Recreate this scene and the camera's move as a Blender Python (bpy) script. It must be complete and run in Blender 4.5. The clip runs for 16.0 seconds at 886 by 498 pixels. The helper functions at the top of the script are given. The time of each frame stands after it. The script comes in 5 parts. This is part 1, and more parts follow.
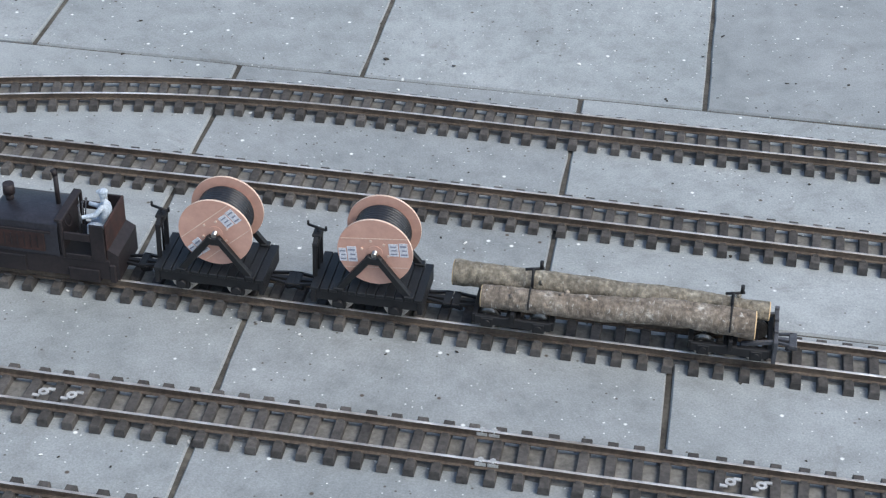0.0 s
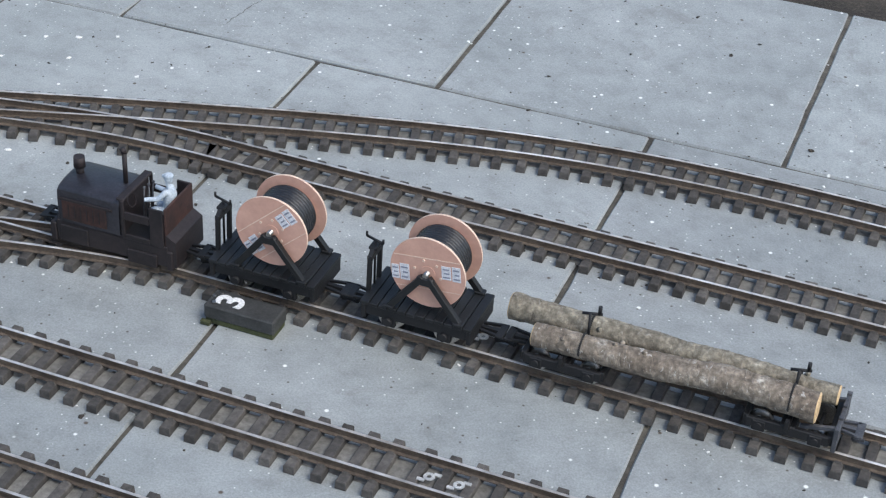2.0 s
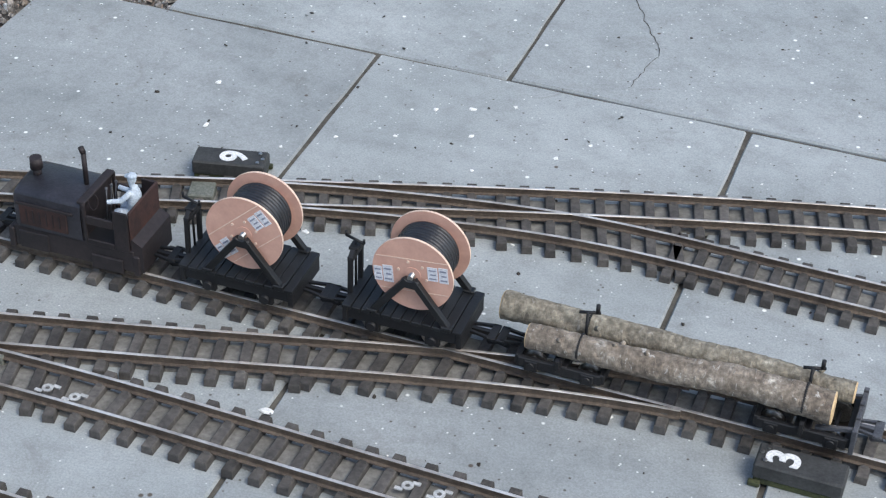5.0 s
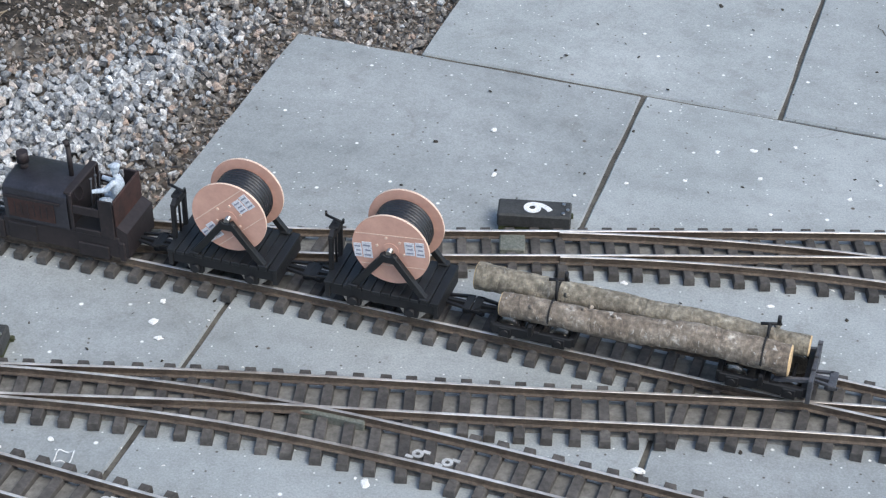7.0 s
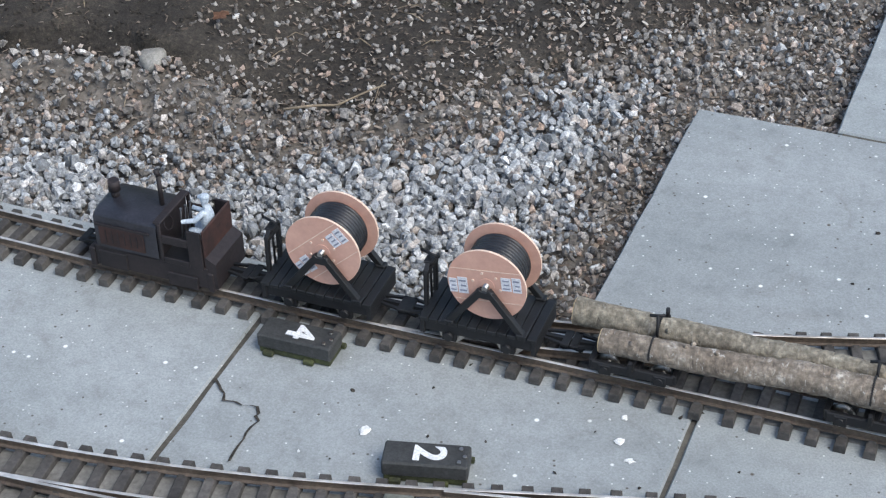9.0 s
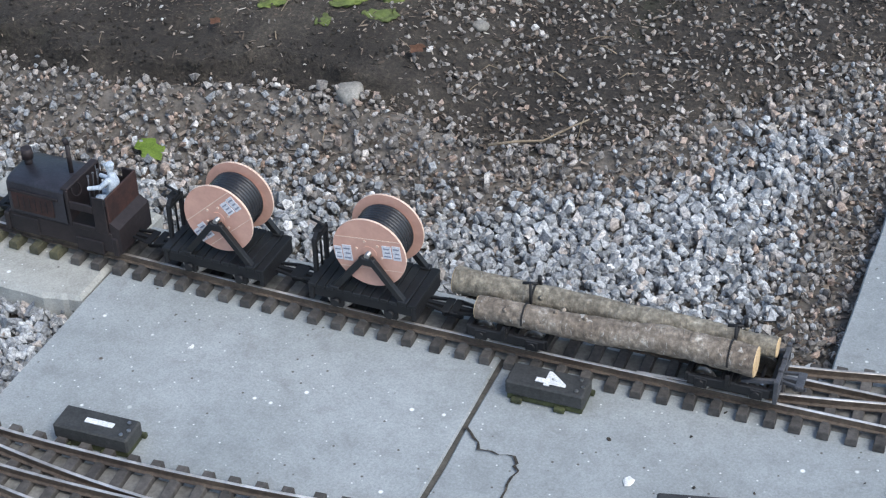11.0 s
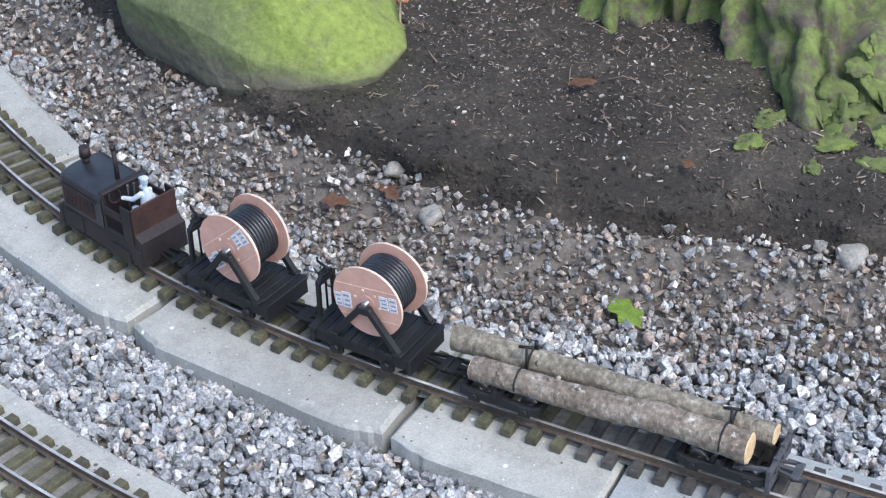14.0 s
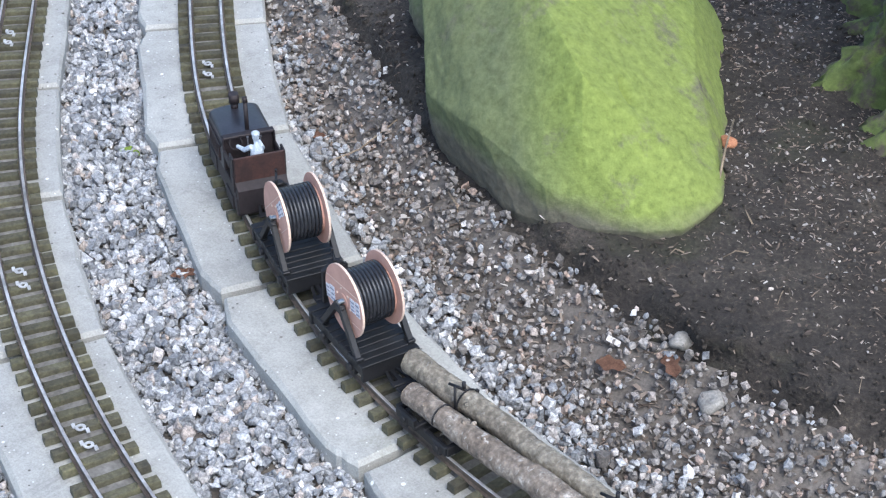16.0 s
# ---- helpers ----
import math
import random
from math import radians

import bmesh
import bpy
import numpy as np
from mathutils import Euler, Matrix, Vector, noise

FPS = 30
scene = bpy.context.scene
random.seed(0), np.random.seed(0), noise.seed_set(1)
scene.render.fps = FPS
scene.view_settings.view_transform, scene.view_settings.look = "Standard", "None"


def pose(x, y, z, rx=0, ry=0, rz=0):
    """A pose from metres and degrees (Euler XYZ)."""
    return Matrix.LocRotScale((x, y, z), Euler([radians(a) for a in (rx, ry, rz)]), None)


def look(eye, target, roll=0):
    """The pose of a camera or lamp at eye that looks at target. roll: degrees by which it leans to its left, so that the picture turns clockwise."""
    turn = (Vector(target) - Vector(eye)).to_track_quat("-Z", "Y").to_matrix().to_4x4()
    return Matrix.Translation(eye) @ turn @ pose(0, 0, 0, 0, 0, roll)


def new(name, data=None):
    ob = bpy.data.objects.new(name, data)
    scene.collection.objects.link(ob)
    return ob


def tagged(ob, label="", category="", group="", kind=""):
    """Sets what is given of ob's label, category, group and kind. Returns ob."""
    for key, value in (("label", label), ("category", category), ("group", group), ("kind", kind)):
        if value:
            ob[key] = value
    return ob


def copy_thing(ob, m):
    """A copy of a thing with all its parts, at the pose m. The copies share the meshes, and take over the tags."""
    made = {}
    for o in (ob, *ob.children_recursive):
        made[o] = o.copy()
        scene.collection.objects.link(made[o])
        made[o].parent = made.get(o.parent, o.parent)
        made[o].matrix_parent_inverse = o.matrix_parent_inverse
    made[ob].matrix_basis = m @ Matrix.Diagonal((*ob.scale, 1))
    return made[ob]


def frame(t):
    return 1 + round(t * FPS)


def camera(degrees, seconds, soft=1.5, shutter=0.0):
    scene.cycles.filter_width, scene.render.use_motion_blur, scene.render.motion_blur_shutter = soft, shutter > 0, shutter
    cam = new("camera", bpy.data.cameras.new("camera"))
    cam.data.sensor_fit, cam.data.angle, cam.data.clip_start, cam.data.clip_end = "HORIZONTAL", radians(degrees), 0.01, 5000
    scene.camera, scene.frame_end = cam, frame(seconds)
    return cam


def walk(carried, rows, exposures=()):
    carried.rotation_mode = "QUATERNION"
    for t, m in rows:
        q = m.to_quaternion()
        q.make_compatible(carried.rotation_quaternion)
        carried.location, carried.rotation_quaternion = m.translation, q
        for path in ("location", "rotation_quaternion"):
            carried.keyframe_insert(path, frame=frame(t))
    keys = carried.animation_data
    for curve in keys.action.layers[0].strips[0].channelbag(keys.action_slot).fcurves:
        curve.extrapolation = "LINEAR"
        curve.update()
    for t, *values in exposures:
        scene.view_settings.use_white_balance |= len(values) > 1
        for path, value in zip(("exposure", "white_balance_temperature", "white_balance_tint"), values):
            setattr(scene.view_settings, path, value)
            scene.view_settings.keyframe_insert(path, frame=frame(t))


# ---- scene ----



def view(x, y, z, yaw, pitch, roll):
    """A camera pose from its eye and its turn to the left, its pitch and its roll."""
    return pose(x, y, z, 0, 0, yaw) @ pose(0, 0, 0, 90 + pitch, 0, 0) @ pose(0, 0, 0, 0, 0, roll)


# ---- camera ----
cam = camera(27.882, 16.0, soft=1.25)
walk(cam, [
    (0, view(-0.0000, -1.7976, 1.2695, -0.001, -35.043, 1.456)),
    (0.5, view(-0.0372, -1.7955, 1.2669, 2.265, -34.731, 2.404)),
    (1, view(-0.0767, -1.7357, 1.2492, 7.108, -34.796, 1.680)),
    (1.5, view(-0.1172, -1.6614, 1.2006, 7.765, -34.437, 2.869)),
    (2, view(-0.1754, -1.6255, 1.2057, 10.887, -34.094, 3.108)),
    (2.5, view(-0.2638, -1.5225, 1.1892, 13.714, -33.748, 3.262)),
    (3, view(-0.3768, -1.4536, 1.1794, 16.380, -34.216, 3.167)),
    (3.2, view(-0.4081, -1.4473, 1.1872, 14.946, -35.452, 4.210)),
    (5.3, view(-0.8550, -1.3660, 1.1967, 11.095, -36.586, 1.442)),
    (5.5, view(-0.8963, -1.3556, 1.1994, 11.366, -36.813, 1.685)),
    (6, view(-1.0092, -1.3739, 1.2153, 11.127, -37.215, 1.554)),
    (6.5, view(-1.0902, -1.3989, 1.2289, 10.732, -37.313, 0.796)),
    (7, view(-1.1853, -1.4253, 1.2420, 10.126, -36.579, 0.645)),
    (7.5, view(-1.2749, -1.4130, 1.2419, 11.093, -35.838, 0.670)),
    (8, view(-1.3748, -1.3466, 1.2401, 15.172, -35.603, -0.729)),
    (8.2, view(-1.4220, -1.3222, 1.2372, 15.759, -35.462, -0.888)),
    (10.3, view(-1.7839, -1.3143, 1.2597, 11.924, -38.527, -2.957)),
    (10.5, view(-1.8048, -1.3176, 1.2615, 11.607, -38.284, -2.508)),
    (11, view(-1.8639, -1.3270, 1.2648, 14.902, -36.281, -1.885)),
    (11.5, view(-1.9518, -1.2669, 1.2584, 18.075, -36.118, -2.840)),
    (12, view(-2.0339, -1.2198, 1.2676, 19.420, -36.079, -2.920)),
    (12.5, view(-2.1136, -1.2183, 1.2620, 18.170, -35.764, -1.969)),
    (13, view(-2.2205, -1.2424, 1.2651, 17.048, -35.481, -1.394)),
    (13.5, view(-2.3181, -1.2327, 1.2679, 16.575, -35.224, -1.003)),
    (14, view(-2.4075, -1.1300, 1.2623, 19.070, -35.537, -1.987)),
    (14.5, view(-2.4735, -1.0582, 1.2835, 23.116, -35.119, -3.406)),
    (15, view(-2.5320, -1.0395, 1.2816, 23.954, -34.878, -2.556)),
    (15.5, view(-2.5207, -0.9704, 1.2676, 26.697, -34.827, -2.809)),
    (16, view(-2.4343, -0.8565, 1.2781, 32.866, -34.626, -0.488)),
], exposures=[(0, 0.63, 6350, 6), (3, 0.63, 6350, 6), (7, 0.74, 6300, 6), (10.5, 0.7, 6150, 6), (12, 0.82, 6000, 7), (13.5, 0.98, 6000, 8), (15, 1.08, 5900, 9), (16, 1.1, 5900, 9)])

# ---- world and light: an overcast day, a weak veiled sun ----
world = bpy.data.worlds.new("world")
scene.world = world
world.use_nodes = True
wn = world.node_tree.nodes
sky = wn.new("ShaderNodeTexSky")
sky.sky_type, sky.sun_disc = "NISHITA", False
sky.sun_elevation, sky.sun_rotation = radians(53), radians(122)
sky.air_density, sky.dust_density, sky.ozone_density = 1.0, 2.5, 1.0
wn["Background"].inputs["Strength"].default_value = 0.142
world.node_tree.links.new(sky.outputs[0], wn["Background"].inputs["Color"])
sun = new("sun", bpy.data.lights.new("sun", "SUN"))
sun.data.energy, sun.data.angle, sun.data.color = 1.2, radians(32), (1.0, 0.96, 0.91)
sun.matrix_world = look((1.2, -0.75, 1.9), (0, 0, 0))


# ---- materials ----
def tex(m, kind, scale, vec=None, **sockets):
    n = m.node_tree.nodes.new(kind)
    if "Scale" in n.inputs:
        n.inputs["Scale"].default_value = scale
    for k, v in sockets.items():
        n.inputs[k].default_value = v
    if vec is not None:
        m.node_tree.links.new(vec, n.inputs["Vector"])
    return n


def ramp(m, fac, stops):
    n = m.node_tree.nodes.new("ShaderNodeValToRGB")
    e = n.color_ramp.elements
    while len(e) < len(stops):
        e.new(0.5)
    for el, (p, c) in zip(e, stops):
        el.position = p
        el.color = (*c, 1) if len(c) == 3 else c
    m.node_tree.links.new(fac, n.inputs["Fac"])
    return n.outputs["Color"]


def mixed(m, fac, a, b, mode="MIX"):
    n = m.node_tree.nodes.new("ShaderNodeMix")
    n.data_type, n.blend_type = "RGBA", mode
    for sock, v in ((n.inputs[0], fac), (n.inputs[6], a), (n.inputs[7], b)):
        if isinstance(v, bpy.types.NodeSocket):
            m.node_tree.links.new(v, sock)
        elif isinstance(v, tuple):
            sock.default_value = (*v, 1) if len(v) == 3 else v
        else:
            sock.default_value = v
    return n.outputs[2]


def bump(m, height, strength, distance=0.002):
    n = m.node_tree.nodes.new("ShaderNodeBump")
    n.inputs["Strength"].default_value, n.inputs["Distance"].default_value = strength, distance
    m.node_tree.links.new(height, n.inputs["Height"])
    m.node_tree.links.new(n.outputs[0], m.node_tree.nodes["Principled BSDF"].inputs["Normal"])


def blank(name, rough=0.8, metal=0.0):
    m = bpy.data.materials.new(name)
    m.use_nodes = True
    b = m.node_tree.nodes["Principled BSDF"]
    b.inputs["Roughness"].default_value, b.inputs["Metallic"].default_value = rough, metal
    pos = m.node_tree.nodes.new("ShaderNodeNewGeometry").outputs["Position"]
    obj = m.node_tree.nodes.new("ShaderNodeTexCoord").outputs["Object"]
    return m, b, pos, obj


def grained(name, dark, light, scale, rough=0.8, metal=0.0, fine=8.0, relief=0.3, own=True, depth=0.001, vary=0.0, mottle=0.8):
    """A surface that wanders between two colours at a coarse and a fine scale, with a fine relief."""
    m, b, pos, obj = blank(name, rough, metal)
    v = obj if own else pos
    big = tex(m, "ShaderNodeTexNoise", scale, v, Detail=5.0, Roughness=0.6)
    small = tex(m, "ShaderNodeTexNoise", scale * fine, v, Detail=3.0, Roughness=0.7)
    c = ramp(m, big.outputs["Fac"], [(0.3, dark), (0.7, light)])
    shade = ramp(m, small.outputs["Fac"], [(0.3, (0.62, 0.62, 0.62)), (0.7, (1.25, 1.25, 1.25))])
    c = mixed(m, mottle, c, shade, "MULTIPLY")
    if vary:
        info = m.node_tree.nodes.new("ShaderNodeObjectInfo").outputs["Random"]
        tone = ramp(m, info, [(0.0, (1 - vary,) * 3), (1.0, (1 + vary,) * 3)])
        c = mixed(m, 1.0, c, tone, "MULTIPLY")
    m.node_tree.links.new(c, b.inputs["Base Color"])
    bump(m, small.outputs["Fac"], relief, depth)
    return m


def concrete_material(name, dark, light, moss=0.0):
    m, b, pos, obj = blank(name, 0.85)
    big = tex(m, "ShaderNodeTexNoise", 3.2, pos, Detail=6.0, Roughness=0.62)
    mid = tex(m, "ShaderNodeTexNoise", 26.0, pos, Detail=5.0, Roughness=0.7)
    fine = tex(m, "ShaderNodeTexNoise", 420.0, pos, Detail=3.0, Roughness=0.7)
    c = ramp(m, big.outputs["Fac"], [(0.3, dark), (0.68, light)])
    c = mixed(m, 0.75, c, ramp(m, mid.outputs["Fac"], [(0.25, (0.72, 0.72, 0.71)), (0.5, (1.0, 1.0, 1.0)), (0.8, (1.2, 1.2, 1.2))]), "MULTIPLY")
    c = mixed(m, 0.7, c, ramp(m, fine.outputs["Fac"], [(0.3, (0.72, 0.72, 0.72)), (0.7, (1.24, 1.24, 1.24))]), "MULTIPLY")
    info = m.node_tree.nodes.new("ShaderNodeObjectInfo").outputs["Random"]
    c = mixed(m, 1.0, c, ramp(m, info, [(0.0, (0.9, 0.9, 0.9)), (1.0, (1.08, 1.08, 1.07))]), "MULTIPLY")
    # pale lichen specks and dark pits
    for scale, edge, colour, sparse in ((34.0, 0.085, (0.78, 0.8, 0.78), 0.62), (110.0, 0.12, (0.66, 0.68, 0.67), 0.66), (75.0, 0.11, (0.10, 0.095, 0.085), 0.62), (24.0, 0.06, (0.09, 0.075, 0.06), 0.68)):
        cell = tex(m, "ShaderNodeTexVoronoi", scale, pos)
        cell.inputs["Randomness"].default_value = 1.0
        spot = ramp(m, cell.outputs["Distance"], [(edge * 0.7, (1, 1, 1)), (edge * 1.25, (0, 0, 0))])
        pick = m.node_tree.nodes.new("ShaderNodeSeparateColor")
        m.node_tree.links.new(cell.outputs["Color"], pick.inputs[0])
        on = ramp(m, pick.outputs[0], [(sparse, (0, 0, 0)), (sparse + 0.02, (1, 1, 1))])
        c = mixed(m, mixed(m, 1.0, spot, on, "MULTIPLY"), c, colour)
    # damp stains and thin pale scuffs
    stain = tex(m, "ShaderNodeTexNoise", 11.0, pos, Detail=9.0, Roughness=0.78, Distortion=0.6)
    c = mixed(m, ramp(m, stain.outputs["Fac"], [(0.3, (0.5, 0.5, 0.5)), (0.44, (0, 0, 0))]), c, (0.15, 0.145, 0.135))
    # whitish lime blooms
    bloom = tex(m, "ShaderNodeTexNoise", 7.0, pos, Detail=8.0, Roughness=0.8)
    c = mixed(m, ramp(m, bloom.outputs["Fac"], [(0.66, (0, 0, 0)), (0.8, (0.7, 0.7, 0.7))]), c, (0.62, 0.64, 0.64))
    if moss:
        green = tex(m, "ShaderNodeTexNoise", 9.0, pos, Detail=7.0, Roughness=0.75)
        c = mixed(m, ramp(m, green.outputs["Fac"], [(0.6, (0, 0, 0)), (0.8, (moss, moss, moss))]), c, (0.12, 0.13, 0.06))
    m.node_tree.links.new(c, b.inputs["Base Color"])
    bump(m, mixed(m, 0.5, mid.outputs["Fac"], fine.outputs["Fac"]), 0.35, 0.001)
    return m


CONCRETE = concrete_material("weathered_concrete", (0.245, 0.265, 0.27), (0.34, 0.36, 0.365))
EDGING = concrete_material("pale_concrete", (0.30, 0.30, 0.28), (0.42, 0.42, 0.39), moss=0.55)
RAIL = grained("brown_rail", (0.062, 0.047, 0.037), (0.145, 0.112, 0.085), 25, 0.6, 0.2, own=False)
# worn steel whose pale stretches also paint in the sky's reflection
RAILTOP = grained("worn_rail_head_sky_sheen", (0.36, 0.31, 0.26), (0.82, 0.79, 0.75), 5, 0.4, 0.6, own=False)
SLEEPER = grained("grey_brown_sleeper", (0.038, 0.035, 0.033), (0.105, 0.096, 0.088), 22, 0.85, own=False, vary=0.25)
MOSSY_SLEEPER = grained("mossy_sleeper", (0.05, 0.046, 0.034), (0.12, 0.115, 0.065), 26, 0.9, own=False, vary=0.3)
BLACK = grained("black_wagon_paint", (0.004, 0.004, 0.005), (0.011, 0.011, 0.013), 60, 0.6)
BLACKWOOD = grained("black_plank", (0.005, 0.006, 0.007), (0.013, 0.014, 0.017), 50, 0.55, vary=0.4)
STEEL = grained("bright_wheel_steel", (0.35, 0.33, 0.31), (0.6, 0.58, 0.55), 80, 0.3, 1.0)
DULLSTEEL = grained("dull_zinc_clip", (0.36, 0.36, 0.35), (0.62, 0.62, 0.6), 90, 0.5, 0.2)
PLATE = grained("grey_green_plastic_plate", (0.10, 0.11, 0.09), (0.18, 0.185, 0.16), 40, 0.8)
GREY = grained("grey_painted_metal", (0.035, 0.037, 0.043), (0.09, 0.093, 0.105), 60, 0.55)
LOCO = grained("dark_weathered_loco_paint", (0.008, 0.006, 0.0075), (0.026, 0.018, 0.019), 22, 0.65)
# loco paint made lighter and bluer: the sky's sheen painted on the bonnet
LOCOTOP = grained("sky_sheen_bonnet_paint", (0.016, 0.016, 0.021), (0.034, 0.033, 0.042), 35, 0.42)
RUST = grained("rust_stained_panel", (0.016, 0.009, 0.009), (0.068, 0.026, 0.019), 18, 0.75)
REELWOOD = grained("salmon_reel_board", (0.54, 0.305, 0.235), (0.64, 0.39, 0.305), 12, 0.7, relief=0.15, mottle=0.2)
REELEDGE = grained("pale_cut_reel_edge", (0.66, 0.48, 0.38), (0.8, 0.62, 0.5), 60, 0.8)
CABLE = grained("black_cable", (0.014, 0.015, 0.018), (0.03, 0.032, 0.037), 70, 0.27)
PAPER = grained("white_label", (0.62, 0.62, 0.66), (0.74, 0.74, 0.78), 90, 0.7, relief=0.05)
PRINT = grained("grey_print", (0.2, 0.21, 0.27), (0.3, 0.31, 0.38), 90, 0.7, relief=0.05)
CUTWOOD = grained("fresh_cut_wood", (0.55, 0.38, 0.2), (0.72, 0.54, 0.32), 60, 0.8)
MOTORBOX = grained("dark_plastic_box", (0.026, 0.027, 0.027), (0.052, 0.053, 0.052), 40, 0.7)
MOSSBOX = grained("mossy_box_side", (0.025, 0.028, 0.015), (0.07, 0.08, 0.03), 50, 0.9)
WHITE = grained("white_paint", (0.66, 0.67, 0.67), (0.8, 0.8, 0.8), 50, 0.7, relief=0.1)
DROPPING = grained("white_dropping", (0.7, 0.7, 0.68), (0.85, 0.85, 0.83), 120, 0.8)
FIGURE = grained("pale_blue_figure_paint", (0.34, 0.41, 0.49), (0.6, 0.65, 0.7), 60, 0.7, relief=0.1)
LEAF = grained("green_leaf", (0.22, 0.33, 0.05), (0.36, 0.48, 0.09), 60, 0.6)
BROWNLEAF = grained("dead_leaf", (0.16, 0.08, 0.05), (0.30, 0.16, 0.10), 60, 0.8)
TWIG = grained("dry_twig", (0.16, 0.12, 0.08), (0.36, 0.29, 0.2), 60, 0.85)


def bark_material(name, dark, mid, light, pale, flakes):
    m, b, pos, obj = blank(name, 0.9)
    big = tex(m, "ShaderNodeTexNoise", 34.0, obj, Detail=6.0, Roughness=0.7)
    cell = tex(m, "ShaderNodeTexVoronoi", 75.0, obj)
    c = ramp(m, big.outputs["Fac"], [(0.3, dark), (0.5, mid), (0.62, light), (0.7, pale)])
    blot = tex(m, "ShaderNodeTexNoise", 170.0, obj, Detail=5.0, Roughness=0.6)
    c = mixed(m, 0.9, c, ramp(m, blot.outputs["Fac"], [(0.36, (0.6, 0.59, 0.58)), (0.52, (1.0, 1.0, 1.0)), (0.66, (1.55, 1.53, 1.5))]), "MULTIPLY")
    c = mixed(m, 0.5, c, ramp(m, cell.outputs["Distance"], [(0.1, (0.65, 0.62, 0.6)), (0.6, (1.2, 1.2, 1.2))]), "MULTIPLY")
    # torn pale flakes and dark pits, stretched round the stem
    squash = m.node_tree.nodes.new("ShaderNodeMapping")
    squash.inputs["Scale"].default_value = (1.0, 0.45, 0.45)
    m.node_tree.links.new(obj, squash.inputs["Vector"])
    torn = tex(m, "ShaderNodeTexNoise", 210.0, squash.outputs[0], Detail=4.0, Roughness=0.65, Distortion=0.8)
    c = mixed(m, ramp(m, torn.outputs["Fac"], [(0.6, (0, 0, 0)), (0.68, (flakes, flakes, flakes))]), c, (0.5, 0.48, 0.44))
    c = mixed(m, ramp(m, torn.outputs["Fac"], [(0.3, (0.7, 0.7, 0.7)), (0.39, (0, 0, 0))]), c, (0.07, 0.055, 0.045))
    m.node_tree.links.new(c, b.inputs["Base Color"])
    bump(m, torn.outputs["Fac"], 0.9, 0.003)
    return m


BARK = bark_material("mottled_bark", (0.13, 0.103, 0.08), (0.195, 0.162, 0.128), (0.25, 0.215, 0.175), (0.44, 0.41, 0.36), 0.85)
GREYBARK = bark_material("greenish_bark", (0.165, 0.142, 0.108), (0.21, 0.187, 0.145), (0.245, 0.222, 0.174), (0.34, 0.315, 0.26), 0.3)


def stone_material(name, tones):
    m, b, pos, obj = blank(name, 0.8)
    geo = m.node_tree.nodes.new("ShaderNodeNewGeometry").outputs["Random Per Island"]
    c = ramp(m, geo, tones)
    spots = tex(m, "ShaderNodeTexNoise", 260.0, pos, Detail=3.0, Roughness=0.7)
    c = mixed(m, 0.85, c, ramp(m, spots.outputs["Fac"], [(0.36, (0.5, 0.5, 0.52)), (0.5, (1.0, 1.0, 1.0)), (0.62, (1.5, 1.5, 1.48))]), "MULTIPLY")
    m.node_tree.links.new(c, b.inputs["Base Color"])
    bump(m, spots.outputs["Fac"], 0.4, 0.001)
    return m


def litter_material():
    m, b, pos, obj = blank("wood_chip_litter", 0.85)
    geo = m.node_tree.nodes.new("ShaderNodeNewGeometry").outputs["Random Per Island"]
    c = ramp(m, geo, [(0.0, (0.05, 0.038, 0.029)), (0.4, (0.13, 0.098, 0.074)), (0.7, (0.23, 0.185, 0.145)), (0.92, (0.31, 0.265, 0.22)), (1.0, (0.52, 0.49, 0.44))])
    m.node_tree.links.new(c, b.inputs["Base Color"])
    return m


def soil_material():
    m, b, pos, obj = blank("soil", 0.95)
    big = tex(m, "ShaderNodeTexNoise", 6.0, pos, Detail=7.0, Roughness=0.7)
    fine = tex(m, "ShaderNodeTexNoise", 160.0, pos, Detail=4.0, Roughness=0.75)
    c = ramp(m, big.outputs["Fac"], [(0.3, (0.021, 0.0175, 0.014)), (0.5, (0.045, 0.038, 0.031)), (0.72, (0.088, 0.076, 0.06))])
    c = mixed(m, 0.9, c, ramp(m, fine.outputs["Fac"], [(0.3, (0.4, 0.4, 0.4)), (0.55, (1.0, 1.0, 1.0)), (0.72, (2.2, 2.1, 2.0))]), "MULTIPLY")
    green = tex(m, "ShaderNodeTexNoise", 4.0, pos, Detail=6.0, Roughness=0.7)
    c = mixed(m, ramp(m, green.outputs["Fac"], [(0.57, (0, 0, 0)), (0.72, (0.6, 0.6, 0.6))]), c, (0.04, 0.047, 0.02))
    m.node_tree.links.new(c, b.inputs["Base Color"])
    bump(m, fine.outputs["Fac"], 0.8, 0.006)
    return m


